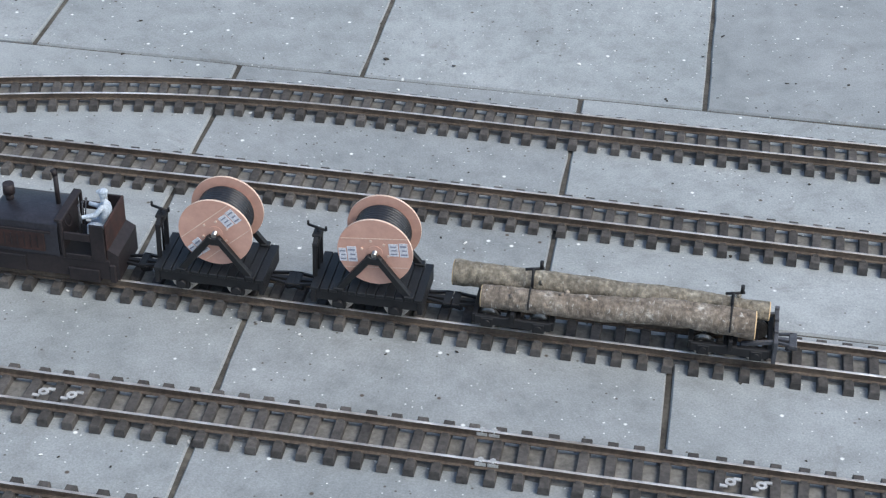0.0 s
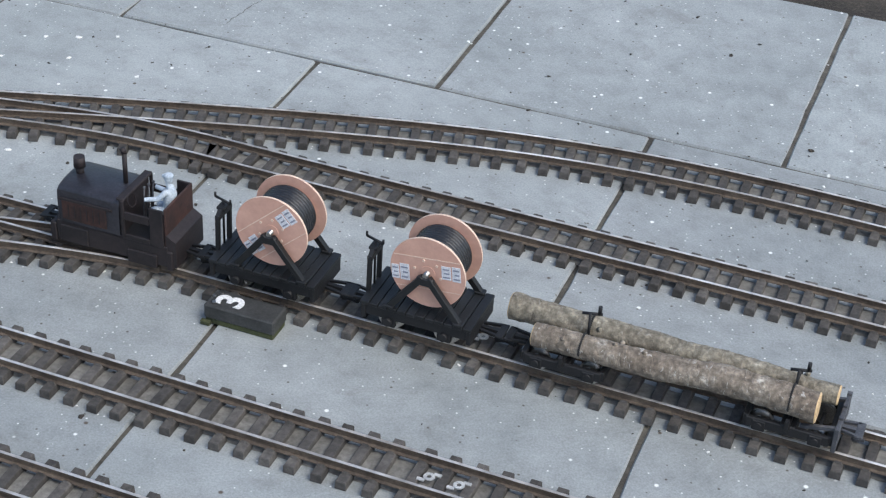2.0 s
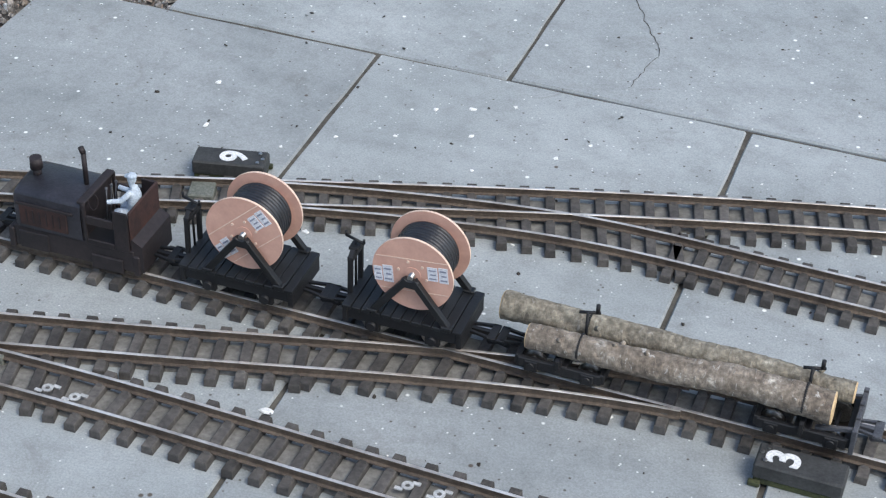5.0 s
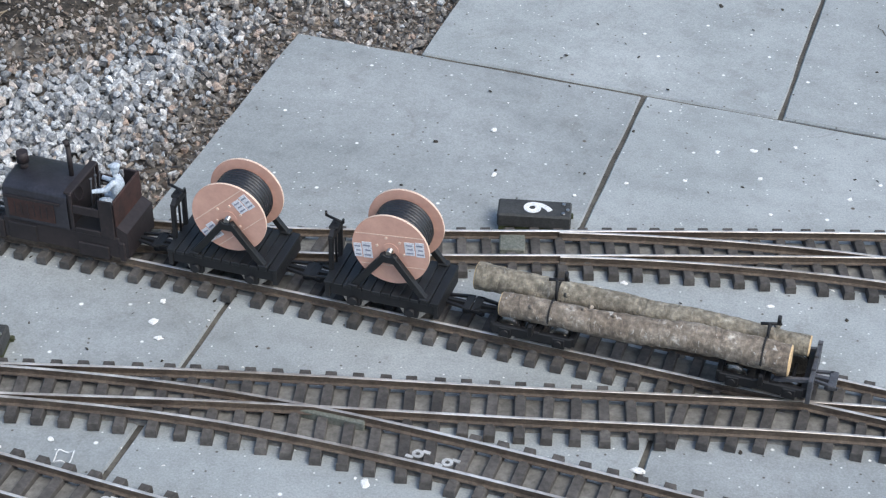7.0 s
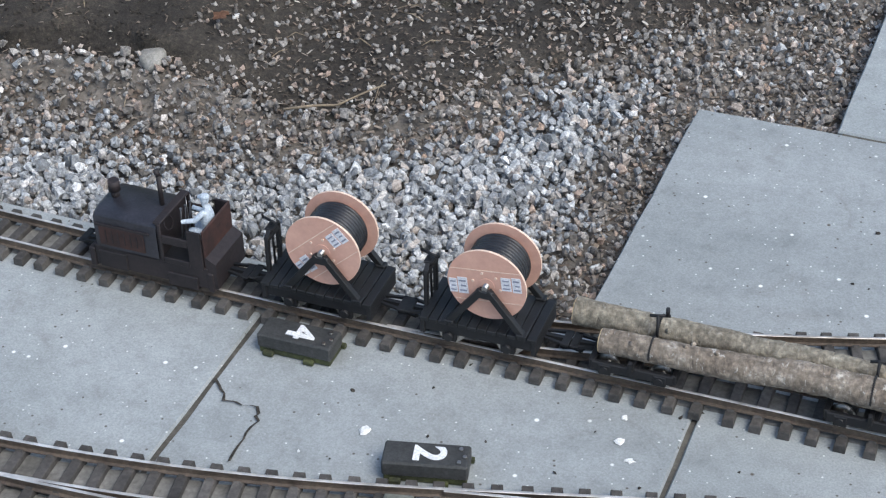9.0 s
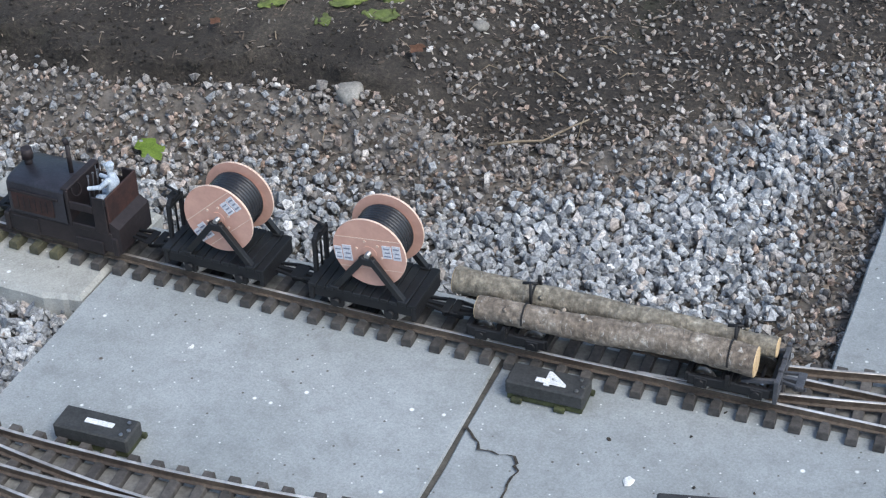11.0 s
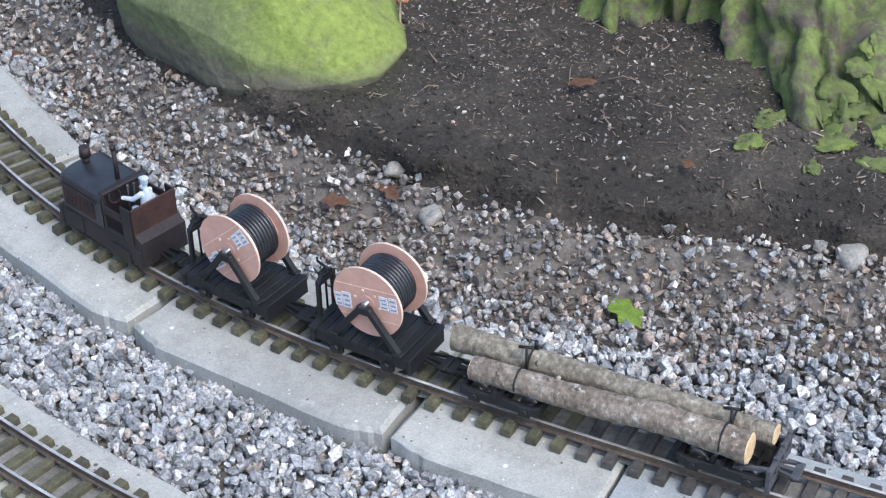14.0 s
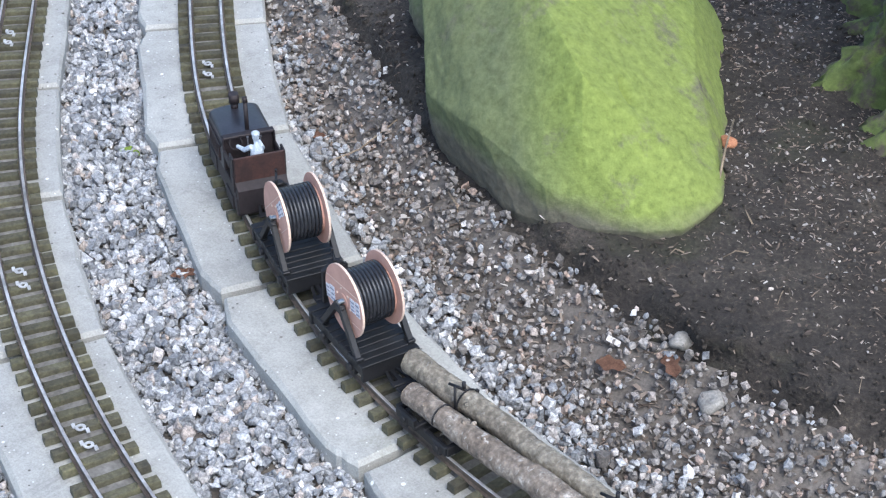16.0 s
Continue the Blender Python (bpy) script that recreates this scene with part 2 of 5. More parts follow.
def moss_material(name, bare, dull, bright, cover, scale, lean=None, fine_scale=90.0, foot=None):
    """Rock or bark under patchy moss; lean = (direction, from, to): the green brightens along that way, for fresher
    moss and for painted-in light.
    """
    m, b, pos, obj = blank(name, 0.95)
    big = tex(m, "ShaderNodeTexNoise", scale, pos, Detail=7.0, Roughness=0.65)
    fine = tex(m, "ShaderNodeTexNoise", fine_scale, pos, Detail=5.0, Roughness=0.75)
    spread = ramp(m, big.outputs["Fac"], [(0.35, (0, 0, 0)), (0.65, (1, 1, 1))])
    # brighter towards one side: livelier moss and a lit face, both in the colour
    if lean:
        dot = m.node_tree.nodes.new("ShaderNodeVectorMath")
        dot.operation = "DOT_PRODUCT"
        dot.inputs[1].default_value = lean[0]
        m.node_tree.links.new(pos, dot.inputs[0])
        span = m.node_tree.nodes.new("ShaderNodeMapRange")
        span.inputs["From Min"].default_value, span.inputs["From Max"].default_value = lean[1], lean[2]
        m.node_tree.links.new(dot.outputs["Value"], span.inputs["Value"])
        spread = mixed(m, 0.82, spread, span.outputs["Result"])
    green = mixed(m, spread, dull, bright)
    green = mixed(m, 0.9, green, ramp(m, fine.outputs["Fac"], [(0.3, (0.6, 0.62, 0.55)), (0.7, (1.3, 1.3, 1.3))]), "MULTIPLY")
    rock = mixed(m, 0.9, bare, ramp(m, fine.outputs["Fac"], [(0.3, (0.6, 0.6, 0.6)), (0.7, (1.3, 1.3, 1.3))]), "MULTIPLY")
    where = tex(m, "ShaderNodeTexNoise", scale * 1.7, pos, Detail=8.0, Roughness=0.7)
    grown = ramp(m, where.outputs["Fac"], [(cover - 0.06, (0, 0, 0)), (cover + 0.06, (1, 1, 1))])
    if foot:
        # bare damp rock below the moss line, whose edge wanders
        split = m.node_tree.nodes.new("ShaderNodeSeparateXYZ")
        m.node_tree.links.new(pos, split.inputs[0])
        level = m.node_tree.nodes.new("ShaderNodeMapRange")
        level.inputs["From Min"].default_value, level.inputs["From Max"].default_value = foot
        m.node_tree.links.new(split.outputs["Z"], level.inputs["Value"])
        edge = mixed(m, 0.45, level.outputs["Result"], big.outputs["Fac"])
        grown = mixed(m, 1.0, grown, ramp(m, edge, [(0.38, (0.08, 0.08, 0.08)), (0.55, (1, 1, 1))]), "MULTIPLY")
    c = mixed(m, grown, rock, green)
    m.node_tree.links.new(c, b.inputs["Base Color"])
    bump(m, fine.outputs["Fac"], 0.6, 0.004)
    return m


STONE = stone_material("crushed_granite", [(0.0, (0.16, 0.168, 0.175)), (0.3, (0.26, 0.268, 0.275)), (0.6, (0.34, 0.35, 0.357)), (0.84, (0.5, 0.508, 0.51)), (0.93, (0.34, 0.29, 0.25)), (1.0, (0.72, 0.72, 0.71))])
DIRTYSTONE = stone_material("soil_stained_stone", [(0.0, (0.11, 0.10, 0.09)), (0.4, (0.215, 0.198, 0.18)), (0.75, (0.33, 0.31, 0.287)), (0.92, (0.34, 0.25, 0.195)), (1.0, (0.6, 0.585, 0.56))])
BED = grained("stone_dust_and_rotted_chips", (0.085, 0.074, 0.062), (0.19, 0.17, 0.148), 30, 0.95, own=False)
LITTER, SOIL = litter_material(), soil_material()
# the lean paints the boulder's right face sunnier as well as mossier
BOULDER = moss_material("green_mossy_boulder", (0.14, 0.128, 0.095), (0.13, 0.15, 0.075), (0.215, 0.272, 0.062), 0.40, 4.5, ((0.82, 0.2, 0.45), -2.57, -2.49), foot=(0.035, 0.125))
MOSSYBARK = moss_material("moss_on_bark", (0.095, 0.08, 0.062), (0.075, 0.088, 0.036), (0.165, 0.212, 0.058), 0.47, 17.0, None, 75.0)
MOSSPAD = moss_material("moss_pad_green", (0.07, 0.065, 0.04), (0.085, 0.105, 0.038), (0.165, 0.207, 0.055), 0.42, 16.0, None, 110.0)
TRACKDIRT = grained("washed_in_dirt", (0.12, 0.113, 0.10), (0.235, 0.228, 0.21), 16, 0.92, own=False)
JOINTEARTH = grained("dry_joint_earth", (0.045, 0.04, 0.034), (0.13, 0.12, 0.10), 18, 0.95, own=False)


# ---- mesh helpers ----
def mesh_of(name, bm, *mats):
    me = bpy.data.meshes.new(name)
    bm.normal_update()
    bm.to_mesh(me)
    bm.free()
    for m in mats:
        me.materials.append(m)
    return me


def part(name, bm, material, parent=None, label="", at=None):
    """Links a bmesh as one mesh object under a thing or a part."""
    mats = material if isinstance(material, tuple) else (material,)
    ob = new(name, bm if isinstance(bm, bpy.types.Mesh) else mesh_of(name, bm, *mats))
    ob.parent = parent
    if at is not None:
        ob.matrix_basis = at
    return tagged(ob, label)


def thing(name, label, category, group="", kind="", at=None):
    ob = new(name)
    ob.empty_display_size = 0.02
    if at is not None:
        ob.matrix_basis = at
    return tagged(ob, label, category, group, kind)


def box(bm, lo, hi, bevel=0.0, m=None, mat=0):
    """Adds a bevelled box between two corners to bm."""
    sub = bmesh.new()
    size = [b - a for a, b in zip(lo, hi)]
    mid = [(a + b) / 2 for a, b in zip(lo, hi)]
    bmesh.ops.create_cube(sub, size=1, matrix=Matrix.Translation(mid) @ Matrix.Diagonal((*size, 1)))
    if bevel:
        bmesh.ops.bevel(sub, geom=sub.edges[:], offset=bevel, segments=1, affect="EDGES")
    return add(bm, sub, m, mat)


def add(bm, sub, m=None, mat=0, smooth=False):
    if m is not None:
        bmesh.ops.transform(sub, matrix=m, verts=sub.verts)
    table = {v: bm.verts.new(v.co) for v in sub.verts}
    for f in sub.faces:
        try:
            g = bm.faces.new([table[v] for v in f.verts])
            g.material_index, g.smooth = mat, smooth or f.smooth
        except ValueError:
            pass
    sub.free()
    return bm


def tube(bm, a, b, r, r2=None, seg=10, mat=0, smooth=True):
    """Adds a rod from a to b to bm."""
    a, b = Vector(a), Vector(b)
    sub = bmesh.new()
    bmesh.ops.create_cone(sub, cap_ends=True, segments=seg, radius1=r, radius2=r if r2 is None else r2, depth=(b - a).length)
    for f in sub.faces:
        f.smooth = smooth and len(f.verts) == 4
    q = (b - a).to_track_quat("Z", "Y").to_matrix().to_4x4()
    return add(bm, sub, Matrix.Translation((a + b) / 2) @ q, mat)


def beam(bm, a, b, w, h, bevel=0.0, mat=0):
    """Adds a square bar from a to b."""
    a, b = Vector(a), Vector(b)
    sub = bmesh.new()
    box(sub, (-w / 2, -h / 2, -(b - a).length / 2), (w / 2, h / 2, (b - a).length / 2), bevel)
    q = (b - a).to_track_quat("Z", "X").to_matrix().to_4x4()
    return add(bm, sub, Matrix.Translation((a + b) / 2) @ q, mat)


def ring(bm, r_out, r_in, y0, y1, seg=40, mat=0):
    """Adds a washer round the y axis."""
    rows = []
    for r, y in ((r_in, y0), (r_out, y0), (r_out, y1), (r_in, y1)):
        rows.append([bm.verts.new((r * math.cos(2 * math.pi * k / seg), y, r * math.sin(2 * math.pi * k / seg))) for k in range(seg)])
    for i in range(4):
        p, q = rows[i], rows[(i + 1) % 4]
        for k in range(seg):
            f = bm.faces.new((p[k], p[(k + 1) % seg], q[(k + 1) % seg], q[k]))
            f.material_index = mat
    return bm


# ---- the lines of the railway ----
def spline(knots):
    """A natural cubic line y(x) through a few knots, as a function that also runs straight on past its ends."""
    kx, ky = np.array(knots, float).T
    n, h = len(kx), np.diff(kx)
    a, b = np.zeros((n, n)), np.zeros(n)
    a[0, 0] = a[-1, -1] = 1
    for i in range(1, n - 1):
        a[i, i - 1 : i + 2] = h[i - 1], 2 * (h[i - 1] + h[i]), h[i]
        b[i] = 6 * ((ky[i + 1] - ky[i]) / h[i] - (ky[i] - ky[i - 1]) / h[i - 1])
    m2 = np.linalg.solve(a, b)

    def at(x):
        q = np.clip(x, kx[0], kx[-1])
        i = np.clip(np.searchsorted(kx, q) - 1, 0, n - 2)
        w = kx[i + 1] - kx[i]
        s, u = (kx[i + 1] - q) / w, (q - kx[i]) / w
        y = s * ky[i] + u * ky[i + 1] + ((s**3 - s) * m2[i] + (u**3 - u) * m2[i + 1]) * w * w / 6
        slope = (ky[i + 1] - ky[i]) / w + ((1 - 3 * s * s) * m2[i] + (3 * u * u - 1) * m2[i + 1]) * w / 6
        return y + slope * (x - q)

    return at


class Line:
    """A track's centre line, run from right to left: places, headings and lengths along it."""

    def __init__(self, knots, x0, x1):
        self.f = spline(knots)
        self.x = np.linspace(x0, x1, 1500)
        self.y = self.f(self.x)
        self.s = np.r_[0, np.cumsum(np.hypot(np.diff(self.x), np.diff(self.y)))]
        self.h = np.unwrap(np.arctan2(np.gradient(self.y), np.gradient(self.x)))

    def at(self, s):
        return np.interp(s, self.s, self.x), np.interp(s, self.s, self.y), np.interp(s, self.s, self.h)

    def off(self, s, d):
        """The place d to the left of the line (its near side) at s."""
        x, y, h = self.at(s)
        return x - np.sin(h) * d, y + np.cos(h) * d

    def near(self, x, y):
        """How far a place lies from the line, signed, and at which length."""
        i = int(np.argmin((self.x - x) ** 2 + (self.y - y) ** 2))
        return -math.sin(self.h[i]) * (x - self.x[i]) + math.cos(self.h[i]) * (y - self.y[i]), self.s[i]


MAIN = Line([(-4.12, 1.0701), (-3.92, 0.8438), (-3.7, 0.6528), (-3.5, 0.5135), (-3.25, 0.3906), (-3.0, 0.3145), (-2.7, 0.2567), (-2.35, 0.2013), (-1.7, 0.1196), (-1.1, 0.0391), (-0.55, -0.0437), (0.0, -0.1353), (0.5, -0.2178)], 1.3, -4.5)
UPPER = Line([(-2.2, 0.1807), (-2.05, 0.1640), (-1.9, 0.1590), (-1.75, 0.1690), (-1.6, 0.1885), (-1.45, 0.2150), (-1.3, 0.2441), (-0.93, 0.3113), (-0.7, 0.3453), (-0.45, 0.366), (-0.2, 0.3532), (0.1, 0.3056), (0.58, 0.2298)], 1.3, -2.15)
SECOND = Line([(-1.5, 0.2060), (-1.35, 0.2320), (-1.1, 0.2565), (-0.95, 0.2552), (-0.78, 0.2317), (-0.53, 0.192), (0.0, 0.1107), (0.55, 0.0163)], 1.3, -1.47)
LOWER = Line([(-4.3, 0.833), (-4.12, 0.6228), (-3.9, 0.414), (-3.7, 0.2626), (-3.45, 0.1174), (-3.2, 0.0144), (-2.95, -0.0559), (-2.7, -0.1094), (-2.4, -0.141), (-2.1, -0.1385), (-1.7, -0.0876), (-1.3, -0.0423), (-0.95, -0.0053), (-0.75, -0.0105), (-0.55, -0.0437)], -0.56, -4.6)
THIRD = Line([(-2.1, -0.1385), (-1.98, -0.1265), (-1.86, -0.1165), (-1.7, -0.1106), (-1.5, -0.1238), (-1.2, -0.1688), (-0.6, -0.2678), (0.0, -0.3651), (0.47, -0.4431)], 1.3, -2.05)
FOURTH = Line([(-2.95, -0.0559), (-2.8, -0.0985), (-2.65, -0.1430), (-2.5, -0.1761), (-2.15, -0.2056), (-1.7, -0.2703), (-0.95, -0.3889), (-0.38, -0.4829)], 0.8, -2.9)
HALF, TOP, PITCH, TIE = 0.0237, 0.0195, 0.0287, 0.0435


# ---- ground, gravel bed and soil bank ----
BANK = spline([(-4.7, 1.35), (-4.0, 1.2), (-3.6, 0.905), (-3.3, 0.735), (-3.13, 0.675), (-2.96, 0.63), (-2.8, 0.615), (-2.6, 0.64), (-2.4, 0.615), (-2.15, 0.64), (-1.9, 0.85), (-1.5, 1.15)])
E1, E2 = Vector((0.98914, -0.147)), Vector((0.147, 0.98914))


def smooth(a, b, x):
    t = np.clip((x - a) / (b - a), 0, 1)
    return t * t * (3 - 2 * t)


def step(x):
    """How sharply the bank steps up: it flattens out towards the slabs."""
    return float(1 - smooth(-2.52, -2.28, x))


def lip(x, d):
    """How far the crumbling lip of the bank hangs forward over its foot."""
    return 0.034 * step(x) * float(smooth(0.0, 0.05, d) * (1 - smooth(0.06, 0.17, d))) * (0.75 + 0.9 * noise.noise(Vector((x * 9, 0, 1))) + 0.5 * noise.noise(Vector((x * 31, d * 20, 1))))


def ground_z(x, y):
    """Height of the bare ground: a bed for the gravel, the bank of soil behind it, level land far off."""
    d = y - float(BANK(np.float64(x)))
    rise = 0.048 * smooth(-0.115, 0.0, d) + 0.036 * smooth(-0.005, 0.05, d) + 0.02 * smooth(0.04, 0.2, d) + 0.03 * smooth(0.15, 0.8, d)
    rise *= 0.3 + 0.7 * step(x)
    n = noise.fractal(Vector((x * 3, y * 3, 0)), 1.0, 2.0, 4) * 0.012 + noise.fractal(Vector((x * 14, y * 14, 3)), 1.0, 2.0, 3) * 0.007 + noise.noise(Vector((x * 45, y * 45, 7))) * 0.004 + abs(noise.noise(Vector((x * 22, y * 22, 9)))) * 0.010 * float(1 - smooth(0.1, 0.3, d))
    return float(-0.036 + rise + n * float(smooth(-0.15, 0.1, d)))


def build_ground():
    fine_x, fine_y = np.arange(-4.8, -1.0, 0.015), np.arange(-0.8, 1.9, 0.013)
    xs = np.r_[-60, -20, -8, -5.6, fine_x, -0.6, 0, 1.5, 4, 12, 60]
    ys = np.r_[-60, -20, -6, -2.5, -1.4, fine_y, 2.6, 5, 15, 60]
    verts = []
    for y in ys:
        for x in xs:
            inside = -4.9 < x < -0.9 and -0.9 < y < 2.0
            d = y - float(BANK(np.float64(x))) if inside else 9.0
            verts.append((x, y - (lip(x, d) if inside else 0.0), ground_z(x, y) if inside else (-0.065 if y < 1.2 else ground_z(x, y))))
    nx = len(xs)
    faces = [(j * nx + i, j * nx + i + 1, (j + 1) * nx + i + 1, (j + 1) * nx + i) for j in range(len(ys) - 1) for i in range(nx - 1)]
    me = bpy.data.meshes.new("ground")
    me.from_pydata(verts, [], faces)
    me.polygons.foreach_set("use_smooth", [True] * len(faces))
    me.materials.append(SOIL)
    me.materials.append(BED)
    for f in me.polygons:
        c = f.center
        if -4.8 < c.x < -1.0 and c.y > -1.4 and c.y - float(BANK(np.float64(c.x))) < -0.012 + 0.02 * noise.noise(Vector((c.x * 20, c.y * 20, 0))):
            f.material_index = 1
    tagged(new("ground", me), "dark bare soil bank with moss behind the gravel", "soil", kind="structure")


build_ground()

# ---- concrete slabs ----
JOINTS = {
    0.418: [-1.674, -1.176, -0.678, -0.187, 0.304, 0.80, 1.30],
    -0.0785: [-1.855, -1.3565, -0.857, -0.366, 0.130, 0.627, 1.12],
    -0.575: [-2.690, -2.1917, -1.6915, -1.190, -0.7035, -0.207, 0.290, 0.787, 1.28],
    -1.0715: [-2.44, -1.944, -1.447, -0.95, -0.454, 0.043, 0.54, 1.04, 1.53],
}


def slab_mesh(w, l, seed):
    """A slab whose edges are a little chipped and rounded, its top at zero."""
    rng = random.Random(seed)
    bm = bmesh.new()
    outline = []
    for (ax, ay), (bx, by) in (((0, 0), (w, 0)), ((w, 0), (w, l)), ((w, l), (0, l)), ((0, l), (0, 0))):
        for k in range(9):
            t = k / 9
            j = rng.uniform(0, 0.0022) if k else 0.002
            cx, cy = ax + (bx - ax) * t, ay + (by - ay) * t
            ix, iy = w / 2 - cx, l / 2 - cy
            q = math.hypot(ix, iy)
            outline.append((cx + ix / q * j, cy + iy / q * j))
    top = [bm.verts.new((x + (w / 2 - x) * 0.008, y + (l / 2 - y) * 0.008, 0)) for x, y in outline]
    lip = [bm.verts.new((x, y, -0.003)) for x, y in outline]
    low = [bm.verts.new((x, y, -0.05)) for x, y in outline]
    bm.faces.new(top)
    n = len(top)
    for a, b in ((top, lip), (lip, low)):
        for k in range(n):
            bm.faces.new((b[k], b[(k + 1) % n], a[(k + 1) % n], a[k]))
    return mesh_of("paving_slab", bm, CONCRETE)


def build_slabs():
    terrace = thing("pavement", "grey weathered concrete paving slabs with dark open joints", "paving", kind="structure")
    turn = math.degrees(math.atan2(E1.y, E1.x))
    seed = 0
    for v0, us in JOINTS.items():
        for a, b in zip(us, us[1:]):
            seed += 1
            g = 0.0042
            p = E1 * (a + g / 2) + E2 * (v0 + g / 2)
            rng = random.Random(seed)
            part("paving_slab", slab_mesh(b - a - g, 0.4965 - g, seed), CONCRETE, terrace, at=pose(p.x, p.y, rng.uniform(-0.0012, 0.0006), rng.uniform(-0.1, 0.1), rng.uniform(-0.1, 0.1), turn))
    # earth and moss packed into the joints
    bm = bmesh.new()
    for v0, us in JOINTS.items():
        sub = bmesh.new()
        box(sub, (us[0] + 0.01, v0 - 0.006, -0.06), (us[-1] - 0.01, v0 + 0.49, -0.0042))
        add(bm, sub, pose(0, 0, 0, 0, 0, turn))
    part("joint_filling", bm, JOINTEARTH, terrace, "dark earth in the joints")


build_slabs()


def crack(points, width, seed):
    """A crooked crack across a slab, its dark bottom seen from above."""
    rng = random.Random(seed)
    bm = bmesh.new()
    row = []
    for (ax, ay), (bx, by) in zip(points, points[1:]):
        n = max(3, int(math.hypot(bx - ax, by - ay) / 0.008))
        for k in range(n):
            t = k / n
            row.append((ax + (bx - ax) * t + rng.uniform(-0.0025, 0.0025), ay + (by - ay) * t + rng.uniform(-0.0025, 0.0025)))
    row.append(points[-1])
    left, right = [], []
    for k, (x, y) in enumerate(row):
        w = width * rng.uniform(0.4, 1.1)
        left.append(bm.verts.new((x - w / 2, y - w / 4, 0.0016)))
        right.append(bm.verts.new((x + w / 2, y + w / 4, 0.0016)))
    for k in range(len(row) - 1):
        bm.faces.new((left[k], right[k], right[k + 1], left[k + 1]))
    tagged(part("slab_crack", bm, SOIL), "dark jagged crack in a concrete slab", "crack", kind="structure")


crack([(-2.206, 0.033), (-2.185, 0.005), (-2.147, -0.002), (-2.142, -0.02), (-2.146, -0.05), (-2.15, -0.085)], 0.0034, 1)
crack([(-0.975, 0.86), (-0.93, 0.74), (-0.918, 0.70), (-0.948, 0.60)], 0.0014, 2)


def edging_pieces(line, cuts, near, far, name, label):
    """Concrete blocks laid end to end under a bent track, each straight, so that their edges kink at the joints."""
    row = thing(name, label, "kerb", kind="structure")
    for k, (a, b) in enumerate(zip(cuts, cuts[1:])):
        rng = random.Random(k + len(cuts))
        bm = bmesh.new()
        corners = [line.off(a + 0.004, near), line.off(a + 0.05, near + 0.012), line.off(b - 0.05, near + 0.012), line.off(b - 0.004, near), line.off(b - 0.004, -far), line.off((a + b) / 2, -far - 0.004), line.off(a + 0.004, -far)]
        mid = Vector((sum(c[0] for c in corners) / 7, sum(c[1] for c in corners) / 7))
        tops, lips, lows = [], [], []
        m = len(corners)
        for i in range(m):
            for t in np.linspace(0, 1, 7)[:-1]:
                p = Vector(corners[i]).lerp(Vector(corners[(i + 1) % m]), t)
                p += (mid - p).normalized() * rng.uniform(0, 0.003)
                inner = p + (mid - p).normalized() * 0.006
                tops.append(bm.verts.new((inner.x, inner.y, -0.001)))
                lips.append(bm.verts.new((p.x, p.y, -0.006)))
                lows.append(bm.verts.new((p.x, p.y, -0.07)))
        bm.faces.new(tops)
        n = len(tops)
        for u, v in ((tops, lips), (lips, lows)):
            for i in range(n):
                bm.faces.new((u[i], u[(i + 1) % n], v[(i + 1) % n], v[i]))
        bmesh.ops.recalc_face_normals(bm, faces=bm.faces[:])
        part("edging_block", bm, EDGING, row)


def main_s(x):
    return float(np.interp(-x, -MAIN.x, MAIN.s))


MAIN_CUTS = [MAIN.near(x, y)[1] for x, y in ((-2.689, 0.19), (-2.938, 0.212), (-3.284, 0.322), (-3.609, 0.488), (-3.899, 0.710), (-4.144, 0.963), (-4.38, 1.25))]
LOWER_CUTS = [LOWER.near(x, y)[1] for x, y in ((-2.79, -0.02), (-3.09, 0.05), (-3.40, 0.16), (-3.70, 0.32), (-3.95, 0.52), (-4.15, 0.75), (-4.4, 1.0))]
edging_pieces(MAIN, MAIN_CUTS, 0.095, 0.092, "kerb_main_line", "pale concrete blocks under the curved main line, edges chipped")
edging_pieces(LOWER, LOWER_CUTS, 0.085, 0.073, "kerb_lower_line", "pale concrete blocks under the curved lower line, mossy")


# ---- loose stones and litter ----
def chips(name, places, shape, material, label, category):
    """One object of many small loose pieces: shape(rng) gives vertices and faces, places their pose and size."""
    verts, faces = [], []
    for k, (x, y, z, size, flat) in enumerate(places):
        rng = random.Random(k * 7 + len(places))
        v, f = shape(rng)
        m = Euler((rng.uniform(-0.5, 0.5) if flat else rng.uniform(0, 6), rng.uniform(-0.5, 0.5) if flat else rng.uniform(0, 6), rng.uniform(0, 6.3))).to_matrix()
        base = len(verts)
        for p in v:
            q = m @ (Vector(p) * size)
            verts.append((q.x + x, q.y + y, q.z + z))
        faces += [tuple(base + i for i in t) for t in f]
    me = bpy.data.meshes.new(name)
    me.from_pydata(verts, [], faces)
    me.materials.append(material)
    return tagged(new(name, me), label, category, kind="stuff")


def ico():
    bm = bmesh.new()
    bmesh.ops.create_icosphere(bm, subdivisions=1, radius=0.5)
    v, f = [tuple(q.co) for q in bm.verts], [tuple(w.index for w in t.verts) for t in bm.faces]
    bm.free()
    return v, f


ICO = ico()


BLOCK = [(-1, -1, -1), (1, -1, -1), (1, 1, -1), (-1, 1, -1), (-1, -1, 1), (1, -1, 1), (1, 1, 1), (-1, 1, 1)]
SIDES = [(0, 3, 2, 1), (4, 5, 6), (4, 6, 7), (0, 1, 5), (0, 5, 4), (1, 2, 6), (1, 6, 5), (2, 3, 7, 6), (3, 0, 4), (3, 4, 7)]


